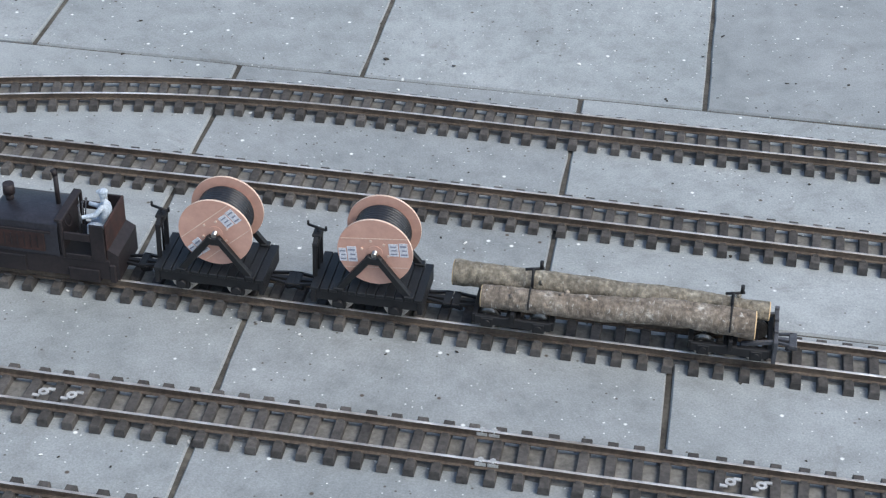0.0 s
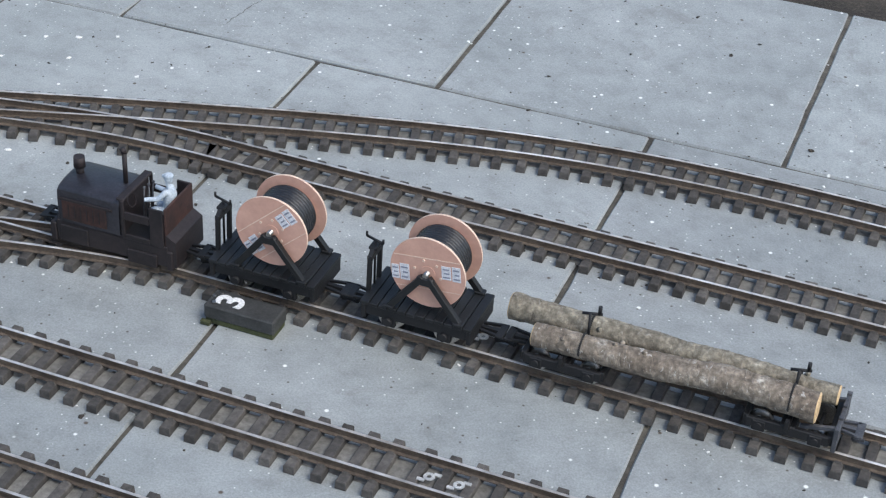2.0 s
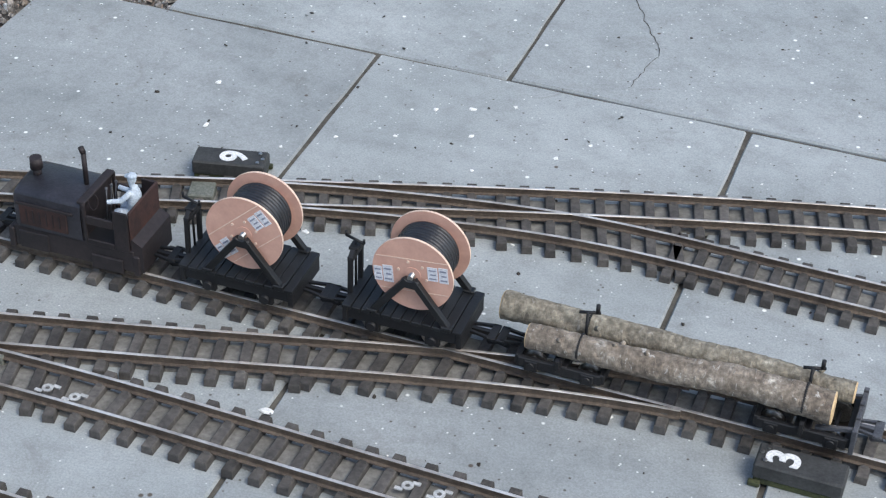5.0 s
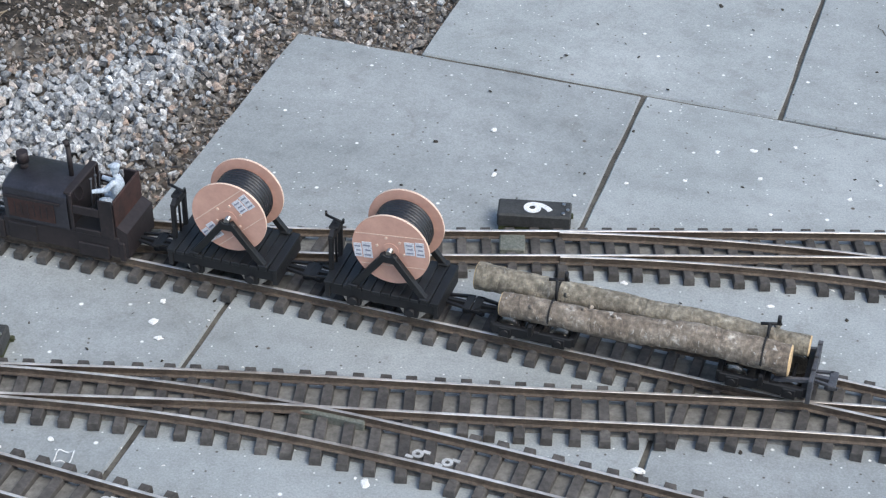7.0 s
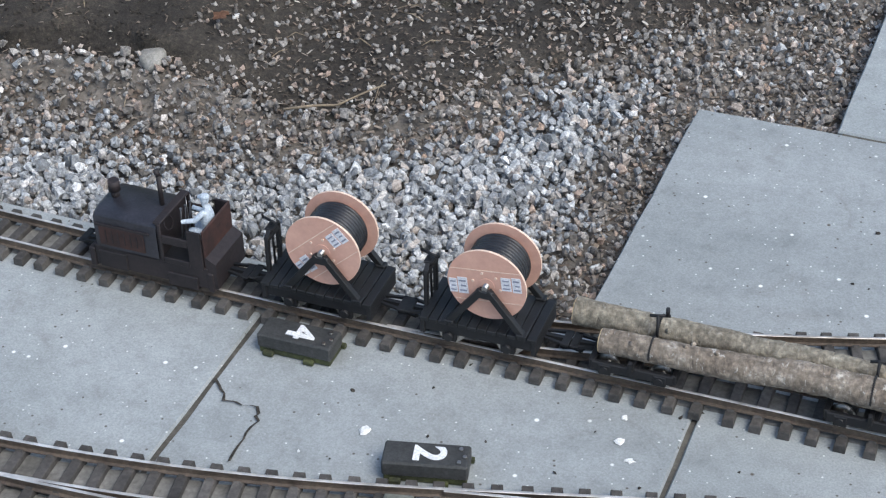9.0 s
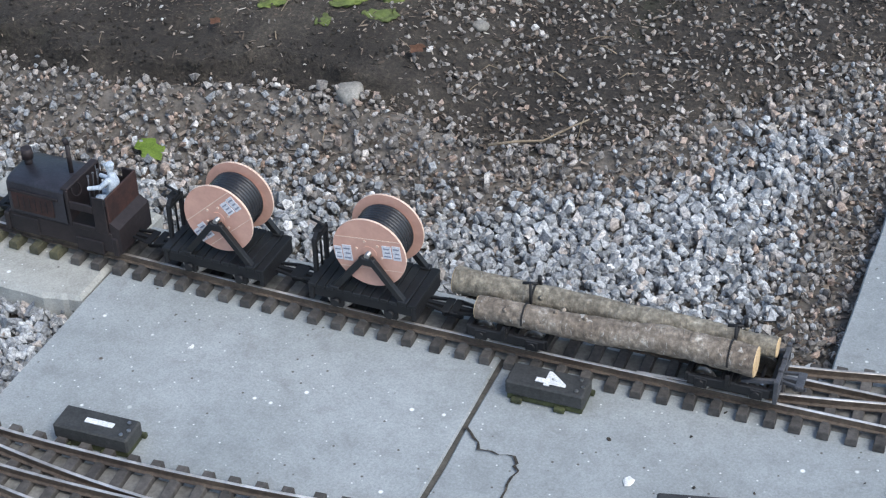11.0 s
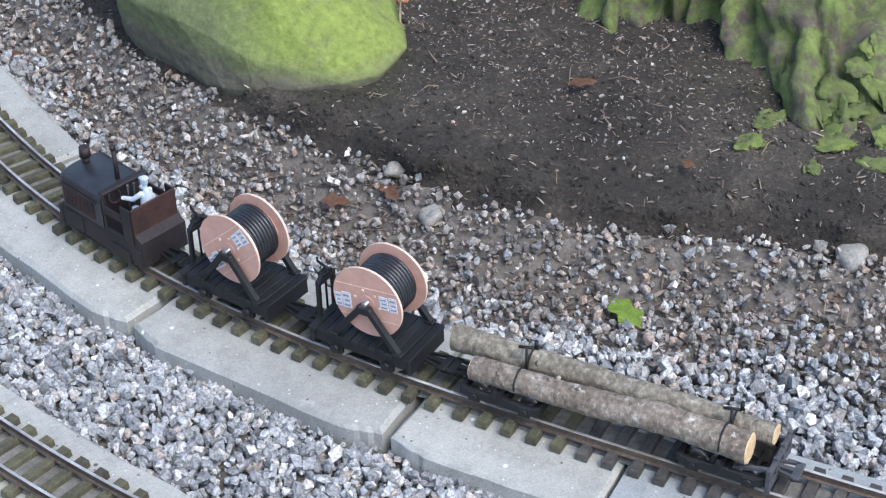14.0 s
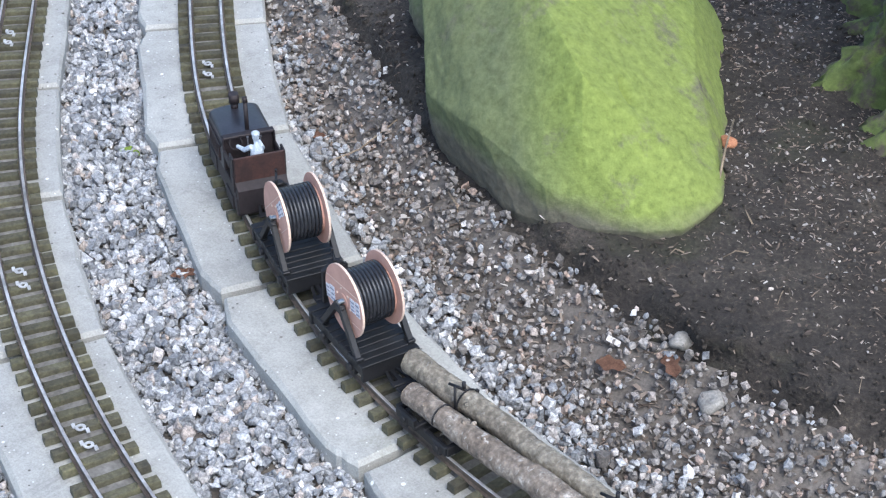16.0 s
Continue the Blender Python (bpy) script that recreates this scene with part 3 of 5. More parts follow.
def pebble(rng):
    """A broken stone: a skewed block or a knobbly lump."""
    sx, sy, sz = rng.uniform(0.75, 1.25), rng.uniform(0.6, 1.05), rng.uniform(0.55, 0.85)
    if rng.random() < 0.4:
        return [((x * 0.34 + rng.uniform(-0.2, 0.2)) * sx, (y * 0.34 + rng.uniform(-0.2, 0.2)) * sy, (z * 0.34 + rng.uniform(-0.2, 0.2)) * sz) for x, y, z in BLOCK], SIDES
    return [(x * sx * q, y * sy * q, z * sz * q) for (x, y, z), q in zip(ICO[0], [rng.uniform(0.65, 1.2) for _ in ICO[0]])], ICO[1]


def flake(rng):
    l, w, t = rng.uniform(0.6, 1.5), rng.uniform(0.15, 0.5), rng.uniform(0.04, 0.12)
    b = rng.uniform(-0.2, 0.2)
    v = [(-l / 2, -w / 2, 0), (l / 2, -w * rng.uniform(0.1, 0.5), 0), (l / 2, w * rng.uniform(0.1, 0.5), 0), (-l / 2, w / 2, 0), (0, -w / 2, t + b * w), (0, w / 2, t + b * w)]
    return v, [(0, 4, 5, 3), (4, 1, 2, 5), (0, 3, 2, 1), (0, 1, 4), (3, 5, 2)]


def needle(rng):
    l, w = rng.uniform(0.7, 1.6), rng.uniform(0.05, 0.10)
    b = rng.uniform(-0.15, 0.15)
    v = [(-l / 2, -w, 0), (-l / 2, w, 0), (-l / 2, 0, w * 1.5), (0, b - w, 0), (0, b + w, 0), (0, b, w * 1.5), (l / 2, -w / 2, 0), (l / 2, w / 2, 0), (l / 2, 0, w)]
    return v, [(0, 3, 5, 2), (3, 6, 8, 5), (1, 2, 5, 4), (4, 5, 8, 7), (0, 2, 1), (6, 7, 8)]


def clear_of_concrete(x, y, margin):
    """For many places at once: true where no slab or block lies under the place or within margin."""
    u, v = E1.x * x + E1.y * y, E2.x * x + E2.y * y
    free = np.ones(len(x), bool)
    for v0, us in JOINTS.items():
        free &= ~((v0 - margin < v) & (v < v0 + 0.4965 + margin) & (u > us[0] - margin))
    for line, cuts, near, far in ((MAIN, MAIN_CUTS, 0.1, 0.092), (LOWER, LOWER_CUTS, 0.09, 0.073)):
        lx, ly, lh, ls = line.x[::3], line.y[::3], line.h[::3], line.s[::3]
        for a in range(0, len(x), 20000):
            px, py = x[a : a + 20000], y[a : a + 20000]
            k = np.argmin((px[:, None] - lx) ** 2 + (py[:, None] - ly) ** 2, axis=1)
            d = -np.sin(lh[k]) * (px - lx[k]) + np.cos(lh[k]) * (py - ly[k])
            free[a : a + 20000] &= ~((cuts[0] - margin < ls[k]) & (ls[k] < cuts[-1] + 0.3) & (-far - margin < d) & (d < near + margin))
    return free


def scatter():
    rng = random.Random(5)
    gen = np.random.default_rng(11)
    n = 230000
    xs, ys = gen.uniform(-4.7, -1.5, n), gen.uniform(-0.7, 1.5, n)
    ds = ys - BANK(xs)
    keep = (ds < 0.75) & ~((xs > -1.95) & (ys < 0.2)) & clear_of_concrete(xs, ys, -0.002)
    xs, ys, ds = xs[keep], ys[keep], ds[keep]
    edge = ~clear_of_concrete(xs, ys, 0.02)
    stones, dirty, litter, grit, needles, clods = [], [], [], [], [], []
    for x, y, d, near_edge in zip(xs.tolist(), ys.tolist(), ds.tolist(), edge.tolist()):
        # stones thin out into chips towards the bank and the slabs at the right
        wob = noise.noise(Vector((x * 6, y * 6, 0)))
        if x < -2.25:
            brown = float(smooth(-0.24, -0.08, d + 0.07 * wob))
        else:
            brown = float(max(smooth(-0.18, -0.02, d + 0.09 * wob), smooth(-1.98, -1.84, x - 0.15 * (y - 0.4))))
        z = ground_z(x, y)
        foot = -0.005 + 0.75 * (1 - step(x))
        if d < -0.005 and rng.random() > brown * 0.64:
            low = rng.random() < 0.45
            size = rng.choice((0.006, 0.008, 0.010)) if low else rng.choice((0.010, 0.011, 0.013, 0.015, 0.018)) * rng.uniform(0.85, 1.2)
            size *= 1 - 0.3 * brown
            (dirty if rng.random() < brown * 0.85 else stones).append((x, y, z + (rng.uniform(0.001, 0.008) if low else rng.uniform(0.005, 0.012 if near_edge else 0.019)), size, False))
        elif d < foot and d > 0.03 and rng.random() < 0.5:
            if rng.random() < 0.2:
                clods.append((x, y, z, rng.uniform(0.003, 0.009), False))
        elif d < foot:
            if rng.random() < 0.12:
                dirty.append((x, y, z + 0.003, rng.uniform(0.005, 0.012), False))
            elif rng.random() < 0.72:
                litter.append((x, y, z + rng.uniform(0.001, 0.008), rng.uniform(0.004, 0.013) * (1.0 if d < -0.05 else 0.7), True))
            elif rng.random() < 0.5:
                grit.append((x, y, z + 0.003, rng.uniform(0.005, 0.011), False))
        elif d < 0.10:
            if rng.random() < 0.24:
                clods.append((x, y - lip(x, d), z, rng.uniform(0.003, 0.009), False))
            elif rng.random() < 0.10:
                litter.append((x, y - lip(x, d), z + 0.002, rng.uniform(0.003, 0.010), True))
        else:
            # the top of the bank: needles, crumbs and few pale flecks
            q = rng.random()
            if q < 0.05:
                needles.append((x, y - lip(x, d), z + 0.002, rng.uniform(0.004, 0.012), True))
            elif q < 0.62:
                litter.append((x, y - lip(x, d), z + 0.001, rng.uniform(0.002, 0.006), True))
            elif q < 0.68:
                grit.append((x, y - lip(x, d), z + 0.001, rng.uniform(0.002, 0.007), False))
            elif q < 0.76:
                clods.append((x, y - lip(x, d), z, rng.uniform(0.004, 0.012), False))
    chips("soil_clods", clods, pebble, SOIL, "crumbly dark clods of soil on the bank", "soil clods")
    chips("soiled_gravel", dirty, pebble, DIRTYSTONE, "brownish soil-stained stones mixed with chips below the bank", "gravel")
    chips("gravel", stones, pebble, STONE, "loose grey and white crushed granite gravel beside the tracks", "gravel")
    chips("gravel_grit", grit, pebble, DIRTYSTONE, "scattered small pale stones on dark soil", "gravel")
    chips("wood_chips", litter, flake, LITTER, "brown wood chips and dry needles over the gravel edge", "wood chips")
    chips("dry_needles", needles, needle, LITTER, "thin dry needles and twig bits on the soil", "needles")


scatter()


# ---- tracks ----
def sweep_rail(line, d, s0, s1, drop=0.0):
    """A flat-bottomed rail at d from the line's centre."""
    prof = [(-0.0042, 0.0098), (0.0042, 0.0098), (0.0042, 0.0108), (0.0011, 0.0118), (0.0011, 0.0160), (0.0018, 0.0172), (0.0018, 0.0190), (0.0012, TOP), (-0.0012, TOP), (-0.0018, 0.0190), (-0.0018, 0.0172), (-0.0011, 0.0160), (-0.0011, 0.0118), (-0.0042, 0.0108)]
    bm = bmesh.new()
    rows = []
    for s in np.linspace(s0, s1, max(3, int(abs(s1 - s0) / 0.03))):
        rows.append([bm.verts.new((*line.off(s, d + w), h - drop)) for w, h in prof])
    n = len(prof)
    for a, b in zip(rows, rows[1:]):
        for k in range(n):
            f = bm.faces.new((a[k], b[k], b[(k + 1) % n], a[(k + 1) % n]))
            f.material_index = 1 if 6 <= k <= 8 else 0
    bm.faces.new(rows[0])
    bm.faces.new(rows[-1][::-1])
    bmesh.ops.recalc_face_normals(bm, faces=bm.faces[:])
    return bm


def sleeper_mesh(y0, y1, mat, seed=0):
    """A sleeper across the track from y0 to y1, with its rail chairs."""
    bm = bmesh.new()
    w = 0.0062
    vs = []
    for z, k in ((0.0, 1.0), (0.0088, 0.93), (0.0098, 0.8)):
        vs.append([bm.verts.new((sx * w * k, (y0 if sy < 0 else y1) - sy * (1 - k) * 0.006, z)) for sx, sy in ((-1, -1), (1, -1), (1, 1), (-1, 1))])
    bm.faces.new(vs[2])
    for a, b in zip(vs, vs[1:]):
        for k in range(4):
            bm.faces.new((a[k], a[(k + 1) % 4], b[(k + 1) % 4], b[k]))
    for c in (-HALF, HALF):
        for o in (-0.0052, 0.0052):
            v = [bm.verts.new((x, c + o + y, z)) for x, y, z in ((-0.004, -0.0018, 0.0095), (0.004, -0.0018, 0.0095), (0.004, 0.0018, 0.0095), (-0.004, 0.0018, 0.0095), (-0.003, 0, 0.0125), (0.003, 0, 0.0125))]
            for t in ((0, 1, 5, 4), (2, 3, 4, 5), (1, 2, 5), (3, 0, 4)):
                bm.faces.new([v[i] for i in t])
    return mesh_of("sleeper", bm, mat)


PLAIN = sleeper_mesh(-TIE, TIE, SLEEPER)
MOSSY = sleeper_mesh(-TIE, TIE, MOSSY_SLEEPER)


def dirt_strip(line, s0, s1, level):
    """Washed-in dirt that fills the track between its rails, its edge uneven."""
    bm = bmesh.new()
    rows = []
    for s in np.linspace(s0, s1, max(4, int((s1 - s0) / 0.012))):
        x, y = line.off(s, 0)
        w = HALF - 0.001 + 0.003 * noise.noise(Vector((x * 40, y * 40, 2)))
        v = HALF - 0.001 + 0.003 * noise.noise(Vector((x * 40, y * 40, 8)))
        rows.append([bm.verts.new((*line.off(s, d), z)) for d, z in ((-w - 0.003, -0.002), (-w, level), (0, level + 0.0006), (v, level), (v + 0.003, -0.002))])
    for a, b in zip(rows, rows[1:]):
        for k in range(4):
            bm.faces.new((a[k], a[k + 1], b[k + 1], b[k])).smooth = True
    bmesh.ops.recalc_face_normals(bm, faces=bm.faces[:])
    return bm


def build_track(line, label, into=None, merge=None, drop=0.0, mossy=lambda x: x < -2.75, start=None):
    """A track: two rails and its sleepers. into: the track that it joins; merge: the tracks that join it."""
    track = thing("railway_track", label, "railway track", "garden railway tracks")
    first, last = line.s[0] if start is None else start, line.s[-1]
    for d in (HALF, -HALF):
        s0, s1 = first, last
        if into is not None:
            # a rail ends where it has run into the other track's rail on its own side
            for s in line.s:
                x, y = line.off(s, d)
                gap, _ = into.near(x, y)
                if abs(gap - d) < 0.0026:
                    if s < (first + last) / 2:
                        s0 = max(s0, s)
                    else:
                        s1 = min(s1, s)
        part("rail", sweep_rail(line, d, s0, s1, drop), (RAIL, RAILTOP), track, "brown rail with a worn head, sky sheen painted in pale")
    part("dirt_filling", dirt_strip(line, first, last - 0.01, 0.0024 + drop), TRACKDIRT, track, "grey-brown dirt between the sleepers")
    rng = random.Random(int(abs(line.y[0]) * 1000))
    s = first + 0.012
    k = 0
    while s < last - 0.01:
        x, y, h = line.at(s)
        k += 1
        skip = False
        if into is not None:
            gap, _ = into.near(x, y)
            skip = abs(gap) < 0.078
        me = MOSSY if mossy(x) else PLAIN
        lo, hi = -TIE, TIE
        for other in merge or ():
            gap, so = other.near(x, y)
            if abs(gap) < 0.078 and other.s[2] < so < other.s[-3]:
                lo, hi = min(lo, -gap - TIE), max(hi, -gap + TIE)
        if not skip:
            if hi - lo > 2 * TIE + 0.004:
                me = sleeper_mesh(lo, hi, MOSSY_SLEEPER if mossy(x) else SLEEPER)
            part("sleeper", me, SLEEPER, track, at=pose(x, y, 0.0003, 0, 0, math.degrees(h) + rng.uniform(-1.5, 1.5)))
        s += PITCH * rng.uniform(0.985, 1.015) + (0.006 if k % 21 == 20 else 0)
    return track


# ---- rolling stock, each built round its middle, running towards +x, near side +y ----
def wheelset(parent, x, r=0.0145):
    """An axle with two flanged wheels that turns in its frame."""
    axle = part("wheelset", tube(bmesh.new(), (0, -0.026, 0), (0, 0.026, 0), 0.0022), BLACK, parent, at=pose(x, 0, TOP + r))
    for y in (-0.0225, 0.0225):
        bm = bmesh.new()
        sgn = 1 if y > 0 else -1
        ring(bm, r, 0.0, y - 0.002, y + 0.004 * 1, 24)
        ring(bm, r + 0.002, r * 0.5, y - sgn * 0.0034, y - sgn * 0.002, 24)
        for a in range(5):
            c, s = math.cos(a * 1.2566), math.sin(a * 1.2566)
            beam(bm, (c * 0.002, y + sgn * 0.0043, s * 0.002), (c * r * 0.85, y + sgn * 0.0043, s * r * 0.85), 0.003, 0.001)
        part("wheel", bm, STEEL, axle, "worn steel wheel")
    return axle


def coupling(parent, x, way, z=0.034, mat=None):
    """A buffer loop and hook at a vehicle's end."""
    bm = bmesh.new()
    e = x + way * 0.024
    beam(bm, (x, 0, z), (e, 0, z), 0.006, 0.005)
    for y in (-0.011, 0.011):
        beam(bm, (x, y * 0.6, z + 0.002), (e, y, z + 0.002), 0.003, 0.003)
    beam(bm, (e, -0.013, z + 0.002), (e, 0.013, z + 0.002), 0.003, 0.009, 0.0008)
    beam(bm, (e - way * 0.006, 0, z), (e - way * 0.006, 0, z - 0.012), 0.003, 0.003)
    beam(bm, (e - way * 0.006, 0, z - 0.012), (e + way * 0.006, 0, z - 0.009), 0.003, 0.003)
    part("coupling", bm, mat or BLACK, parent, "dark loop coupling with hook")


def build_wagon():
    wagon = thing("flat_wagon", "black four-wheeled flat wagon with brake stand and reel cradle", "railway wagon", "cable reel wagons")
    bm = bmesh.new()
    for y in (-0.03, 0.03):
        box(bm, (-0.063, y - 0.004, 0.036), (0.063, y + 0.004, 0.050), 0.001)
    for x in (-0.0625, 0.0625):
        box(bm, (x - 0.003, -0.036, 0.032), (x + 0.003, 0.036, 0.051), 0.001)
    for x in (-0.03, 0.03):
        box(bm, (x - 0.004, -0.03, 0.038), (x + 0.004, 0.03, 0.048), 0.0005)
    box(bm, (-0.06, -0.008, 0.036), (0.06, 0.008, 0.048))
    part("underframe", bm, BLACK, wagon)
    plank = bmesh.new()
    box(plank, (-0.0051, -0.037, 0.0), (0.0051, 0.037, 0.0045), 0.0006)
    plank_me = mesh_of("deck_plank", plank, BLACKWOOD)
    for k in range(12):
        part("deck_plank", plank_me, BLACKWOOD, wagon, at=pose(-0.0606 + k * 0.01102, 0, 0.0497 + 0.0004 * (k % 2)))
    for x in (-0.033, 0.033):
        axle = wheelset(wagon, x)
        for y in (-0.031, 0.031):
            bm = bmesh.new()
            box(bm, (x - 0.008, y - 0.003, 0.026), (x + 0.008, y + 0.003, 0.038), 0.001)
            box(bm, (x - 0.013, y - 0.002, 0.036), (x + 0.013, y + 0.002, 0.041), 0.0006)
            tube(bm, (x, y, 0.034), (x, y + math.copysign(0.007, y), 0.034), 0.005)
            part("axle_box", bm, BLACK, wagon)
    coupling(wagon, 0.0655, 1)
    coupling(wagon, -0.0655, -1)
    # two end brackets and the brake stand
    bm = bmesh.new()
    beam(bm, (0.0655, 0.014, 0.028), (0.0645, 0.014, 0.098), 0.005, 0.005, 0.0006)
    beam(bm, (0.0655, -0.014, 0.028), (0.0645, -0.014, 0.098), 0.005, 0.005, 0.0006)
    beam(bm, (0.0645, -0.016, 0.097), (0.0645, 0.016, 0.097), 0.006, 0.006, 0.0006)
    beam(bm, (0.0645, -0.014, 0.097), (0.0645, -0.004, 0.105), 0.005, 0.005)
    beam(bm, (0.0645, 0.014, 0.097), (0.0645, 0.004, 0.105), 0.005, 0.005)
    box(bm, (0.0595, -0.008, 0.103), (0.0695, 0.008, 0.107), 0.0008)
    tube(bm, (0.0645, 0, 0.052), (0.0645, 0, 0.1125), 0.0014)
    part("brake_stand", bm, BLACK, wagon)
    bm = bmesh.new()
    tube(bm, (0.0535, 0.004, 0.1125), (0.0765, -0.004, 0.1125), 0.0016)
    tube(bm, (0.0535, 0.004, 0.1125), (0.0535, 0.004, 0.1175), 0.0014)
    tube(bm, (0.0765, -0.004, 0.1125), (0.0765, -0.004, 0.1175), 0.0014)
    part("brake_handle", bm, BLACK, wagon)
    for y in (-0.0325, 0.0325):
        bm = bmesh.new()
        x0 = -0.0085
        beam(bm, (x0 + 0.041, y * 1.02, 0.055), (x0 + 0.003, y, 0.104), 0.0075, 0.007, 0.0007)
        beam(bm, (x0 - 0.041, y * 1.02, 0.055), (x0 - 0.003, y, 0.104), 0.0075, 0.007, 0.0007)
        box(bm, (x0 - 0.010, y - 0.0035, 0.0935), (x0 + 0.010, y + 0.0035, 0.105), 0.002)
        for sx in (-1, 1):
            box(bm, (x0 + sx * 0.041 - 0.006, y * 1.02 - 0.005, 0.054), (x0 + sx * 0.041 + 0.006, y * 1.02 + 0.005, 0.058), 0.001)
        part("cradle_frame", bm, BLACKWOOD, wagon, "black A-shaped cradle leg")
    return wagon


def build_reel():
    """A cable drum on its axle, round the origin."""
    reel = thing("cable_reel", "salmon-coloured wooden cable reel wound with black cable", "cable reel", "cable reels")
    R = 0.0447
    for sgn in (1, -1):
        bm = bmesh.new()
        ring(bm, R, 0.004, sgn * 0.0290, sgn * 0.0325, 64)
        for f in bm.faces:
            c = f.calc_center_median()
            if math.hypot(c.x, c.z) > R * 0.97:
                f.material_index = 1
        fl = part("flange", bm, (REELWOOD, REELEDGE), reel, "round salmon board with pale edge")
        for z, h in ((0.019, 0.0005), (-0.021, 0.0004)):
            half = math.sqrt(R * R - z * z) - 0.001
            bm = bmesh.new()
            box(bm, (-half, sgn * 0.0323, z - h), (half, sgn * 0.0328, z + h))
            part("board_seam", bm, REELEDGE, fl, "pale seam between boards")
        for a in range(6):
            c, s = math.cos(a * 1.047 + 0.3), math.sin(a * 1.047 + 0.3)
            bm = bmesh.new()
            tube(bm, (c * 0.016, sgn * 0.0323, s * 0.016), (c * 0.016, sgn * 0.0337, s * 0.016), 0.0016, seg=8)
            part("bolt", bm, REELEDGE, fl)
        bm = bmesh.new()
        ring(bm, 0.009, 0.0, sgn * 0.0325, sgn * 0.0332, 24)
        part("hub_plate", bm, REELWOOD, fl)
        for k, (x, z, w, h) in enumerate(((-0.0345, 0.004, 0.010, 0.019), (-0.0225, 0.004, 0.011, 0.017), (0.0275, -0.003, 0.011, 0.021), (0.0388, -0.004, 0.009, 0.018))):
            bm = bmesh.new()
            box(bm, (x - w / 2, sgn * 0.0323, z - h / 2), (x + w / 2, sgn * 0.0330, z + h / 2))
            lab = part("paper_label", bm, PAPER, fl, "white printed paper label")
            bm = bmesh.new()
            for i in range(3):
                zz = z - h * 0.32 + i * h * 0.3
                box(bm, (x - w * 0.36, sgn * 0.0325, zz - h * 0.05), (x + w * (0.36 - 0.15 * (i % 2)), sgn * 0.0333, zz + h * 0.05))
            part("print_bars", bm, PRINT, lab)
    bm = bmesh.new()
    tube(bm, (0, -0.042, 0), (0, 0.042, 0), 0.0032, seg=14)
    part("axle", bm, STEEL, reel, "bright axle end")
    bm = bmesh.new()
    turns, seg, rim = 9, 48, 10
    prev = None
    for i in range(turns * seg + 1):
        a, y0 = 2 * math.pi * i / seg, -0.0258 + 0.0516 * i / (turns * seg)
        now = []
        for j in range(rim):
            q = 2 * math.pi * j / rim
            r = 0.0315 + 0.0031 * math.cos(q)
            now.append(bm.verts.new((r * math.cos(a), y0 + 0.0031 * math.sin(q), r * math.sin(a))))
        if prev:
            for j in range(rim):
                bm.faces.new((prev[j], prev[(j + 1) % rim], now[(j + 1) % rim], now[j])).smooth = True
        else:
            bm.faces.new(now)
        prev = now
    bm.faces.new(prev)
    bmesh.ops.recalc_face_normals(bm, faces=bm.faces[:])
    part("cable_winding", bm, CABLE, reel, "black cable wound in even turns")
    bm = bmesh.new()
    ring(bm, 0.0305, 0.02, -0.029, 0.029, 32)
    part("drum", bm, REELWOOD, reel)
    fit = Matrix.Diagonal((0.975, 0.82, 0.975, 1))
    for me in {ob.data for ob in reel.children_recursive if ob.type == "MESH"}:
        me.transform(fit)
    return reel


def build_log(name, length, r, seed, label, bark, taper):
    """A thin log along x with bark, knots and cut faces."""
    log = thing(name, label, "log", "logs on the wagon")
    bm = bmesh.new()
    seg, n = 24, 90
    rows = []
    for k in range(n + 1):
        x = -length / 2 + length * k / n
        cy = 0.0022 * noise.noise(Vector((x * 9, seed, 0))) * 2
        cz = 0.002 * noise.noise(Vector((x * 8, seed, 5))) * 2
        row = []
        for i in range(seg):
            a = 2 * math.pi * i / seg
            q = r * (1 + taper * x / length + 0.09 * noise.noise(Vector((x * 30, math.cos(a) * 1.3 + seed, math.sin(a) * 1.3))) + 0.09 * noise.noise(Vector((x * 120, math.cos(a) * 3, math.sin(a) * 3 + seed))))
            row.append(bm.verts.new((x, cy + q * math.cos(a), cz + q * math.sin(a))))
        rows.append(row)
    for p, q in zip(rows, rows[1:]):
        for i in range(seg):
            f = bm.faces.new((p[i], p[(i + 1) % seg], q[(i + 1) % seg], q[i]))
            f.smooth = True
    ends = [[v.co.copy() for v in rows[0]], [v.co.copy() for v in rows[-1]]]
    bmesh.ops.recalc_face_normals(bm, faces=bm.faces[:])
    part("bark", bm, bark, log, "mottled grey-brown bark")
    for way, loop in ((-1, ends[0]), (1, ends[1])):
        bm = bmesh.new()
        mid = sum(loop, Vector()) / len(loop)
        a = [bm.verts.new(mid + (p - mid) * 0.995) for p in loop]
        b = [bm.verts.new(mid + (p - mid) * 0.93 + Vector((way * 0.0012, 0, 0))) for p in loop]
        bm.faces.new(b)
        for i in range(seg):
            bm.faces.new((a[i], a[(i + 1) % seg], b[(i + 1) % seg], b[i]))
        bmesh.ops.recalc_face_normals(bm, faces=bm.faces[:])
        part("cut_face", bm, CUTWOOD, log, "pale sawn end")
    rng = random.Random(seed)
    for _ in range(5):
        x, a = rng.uniform(-0.4, 0.4) * length, rng.uniform(0.5, 2.6)
        bm = bmesh.new()
        tube(bm, (x, math.cos(a) * r * 0.8, math.sin(a) * r * 0.8), (x + 0.003, math.cos(a) * r * 1.12, math.sin(a) * r * 1.05), 0.003, 0.0018, 8)
        part("branch_stub", bm, bark, log)
    return log


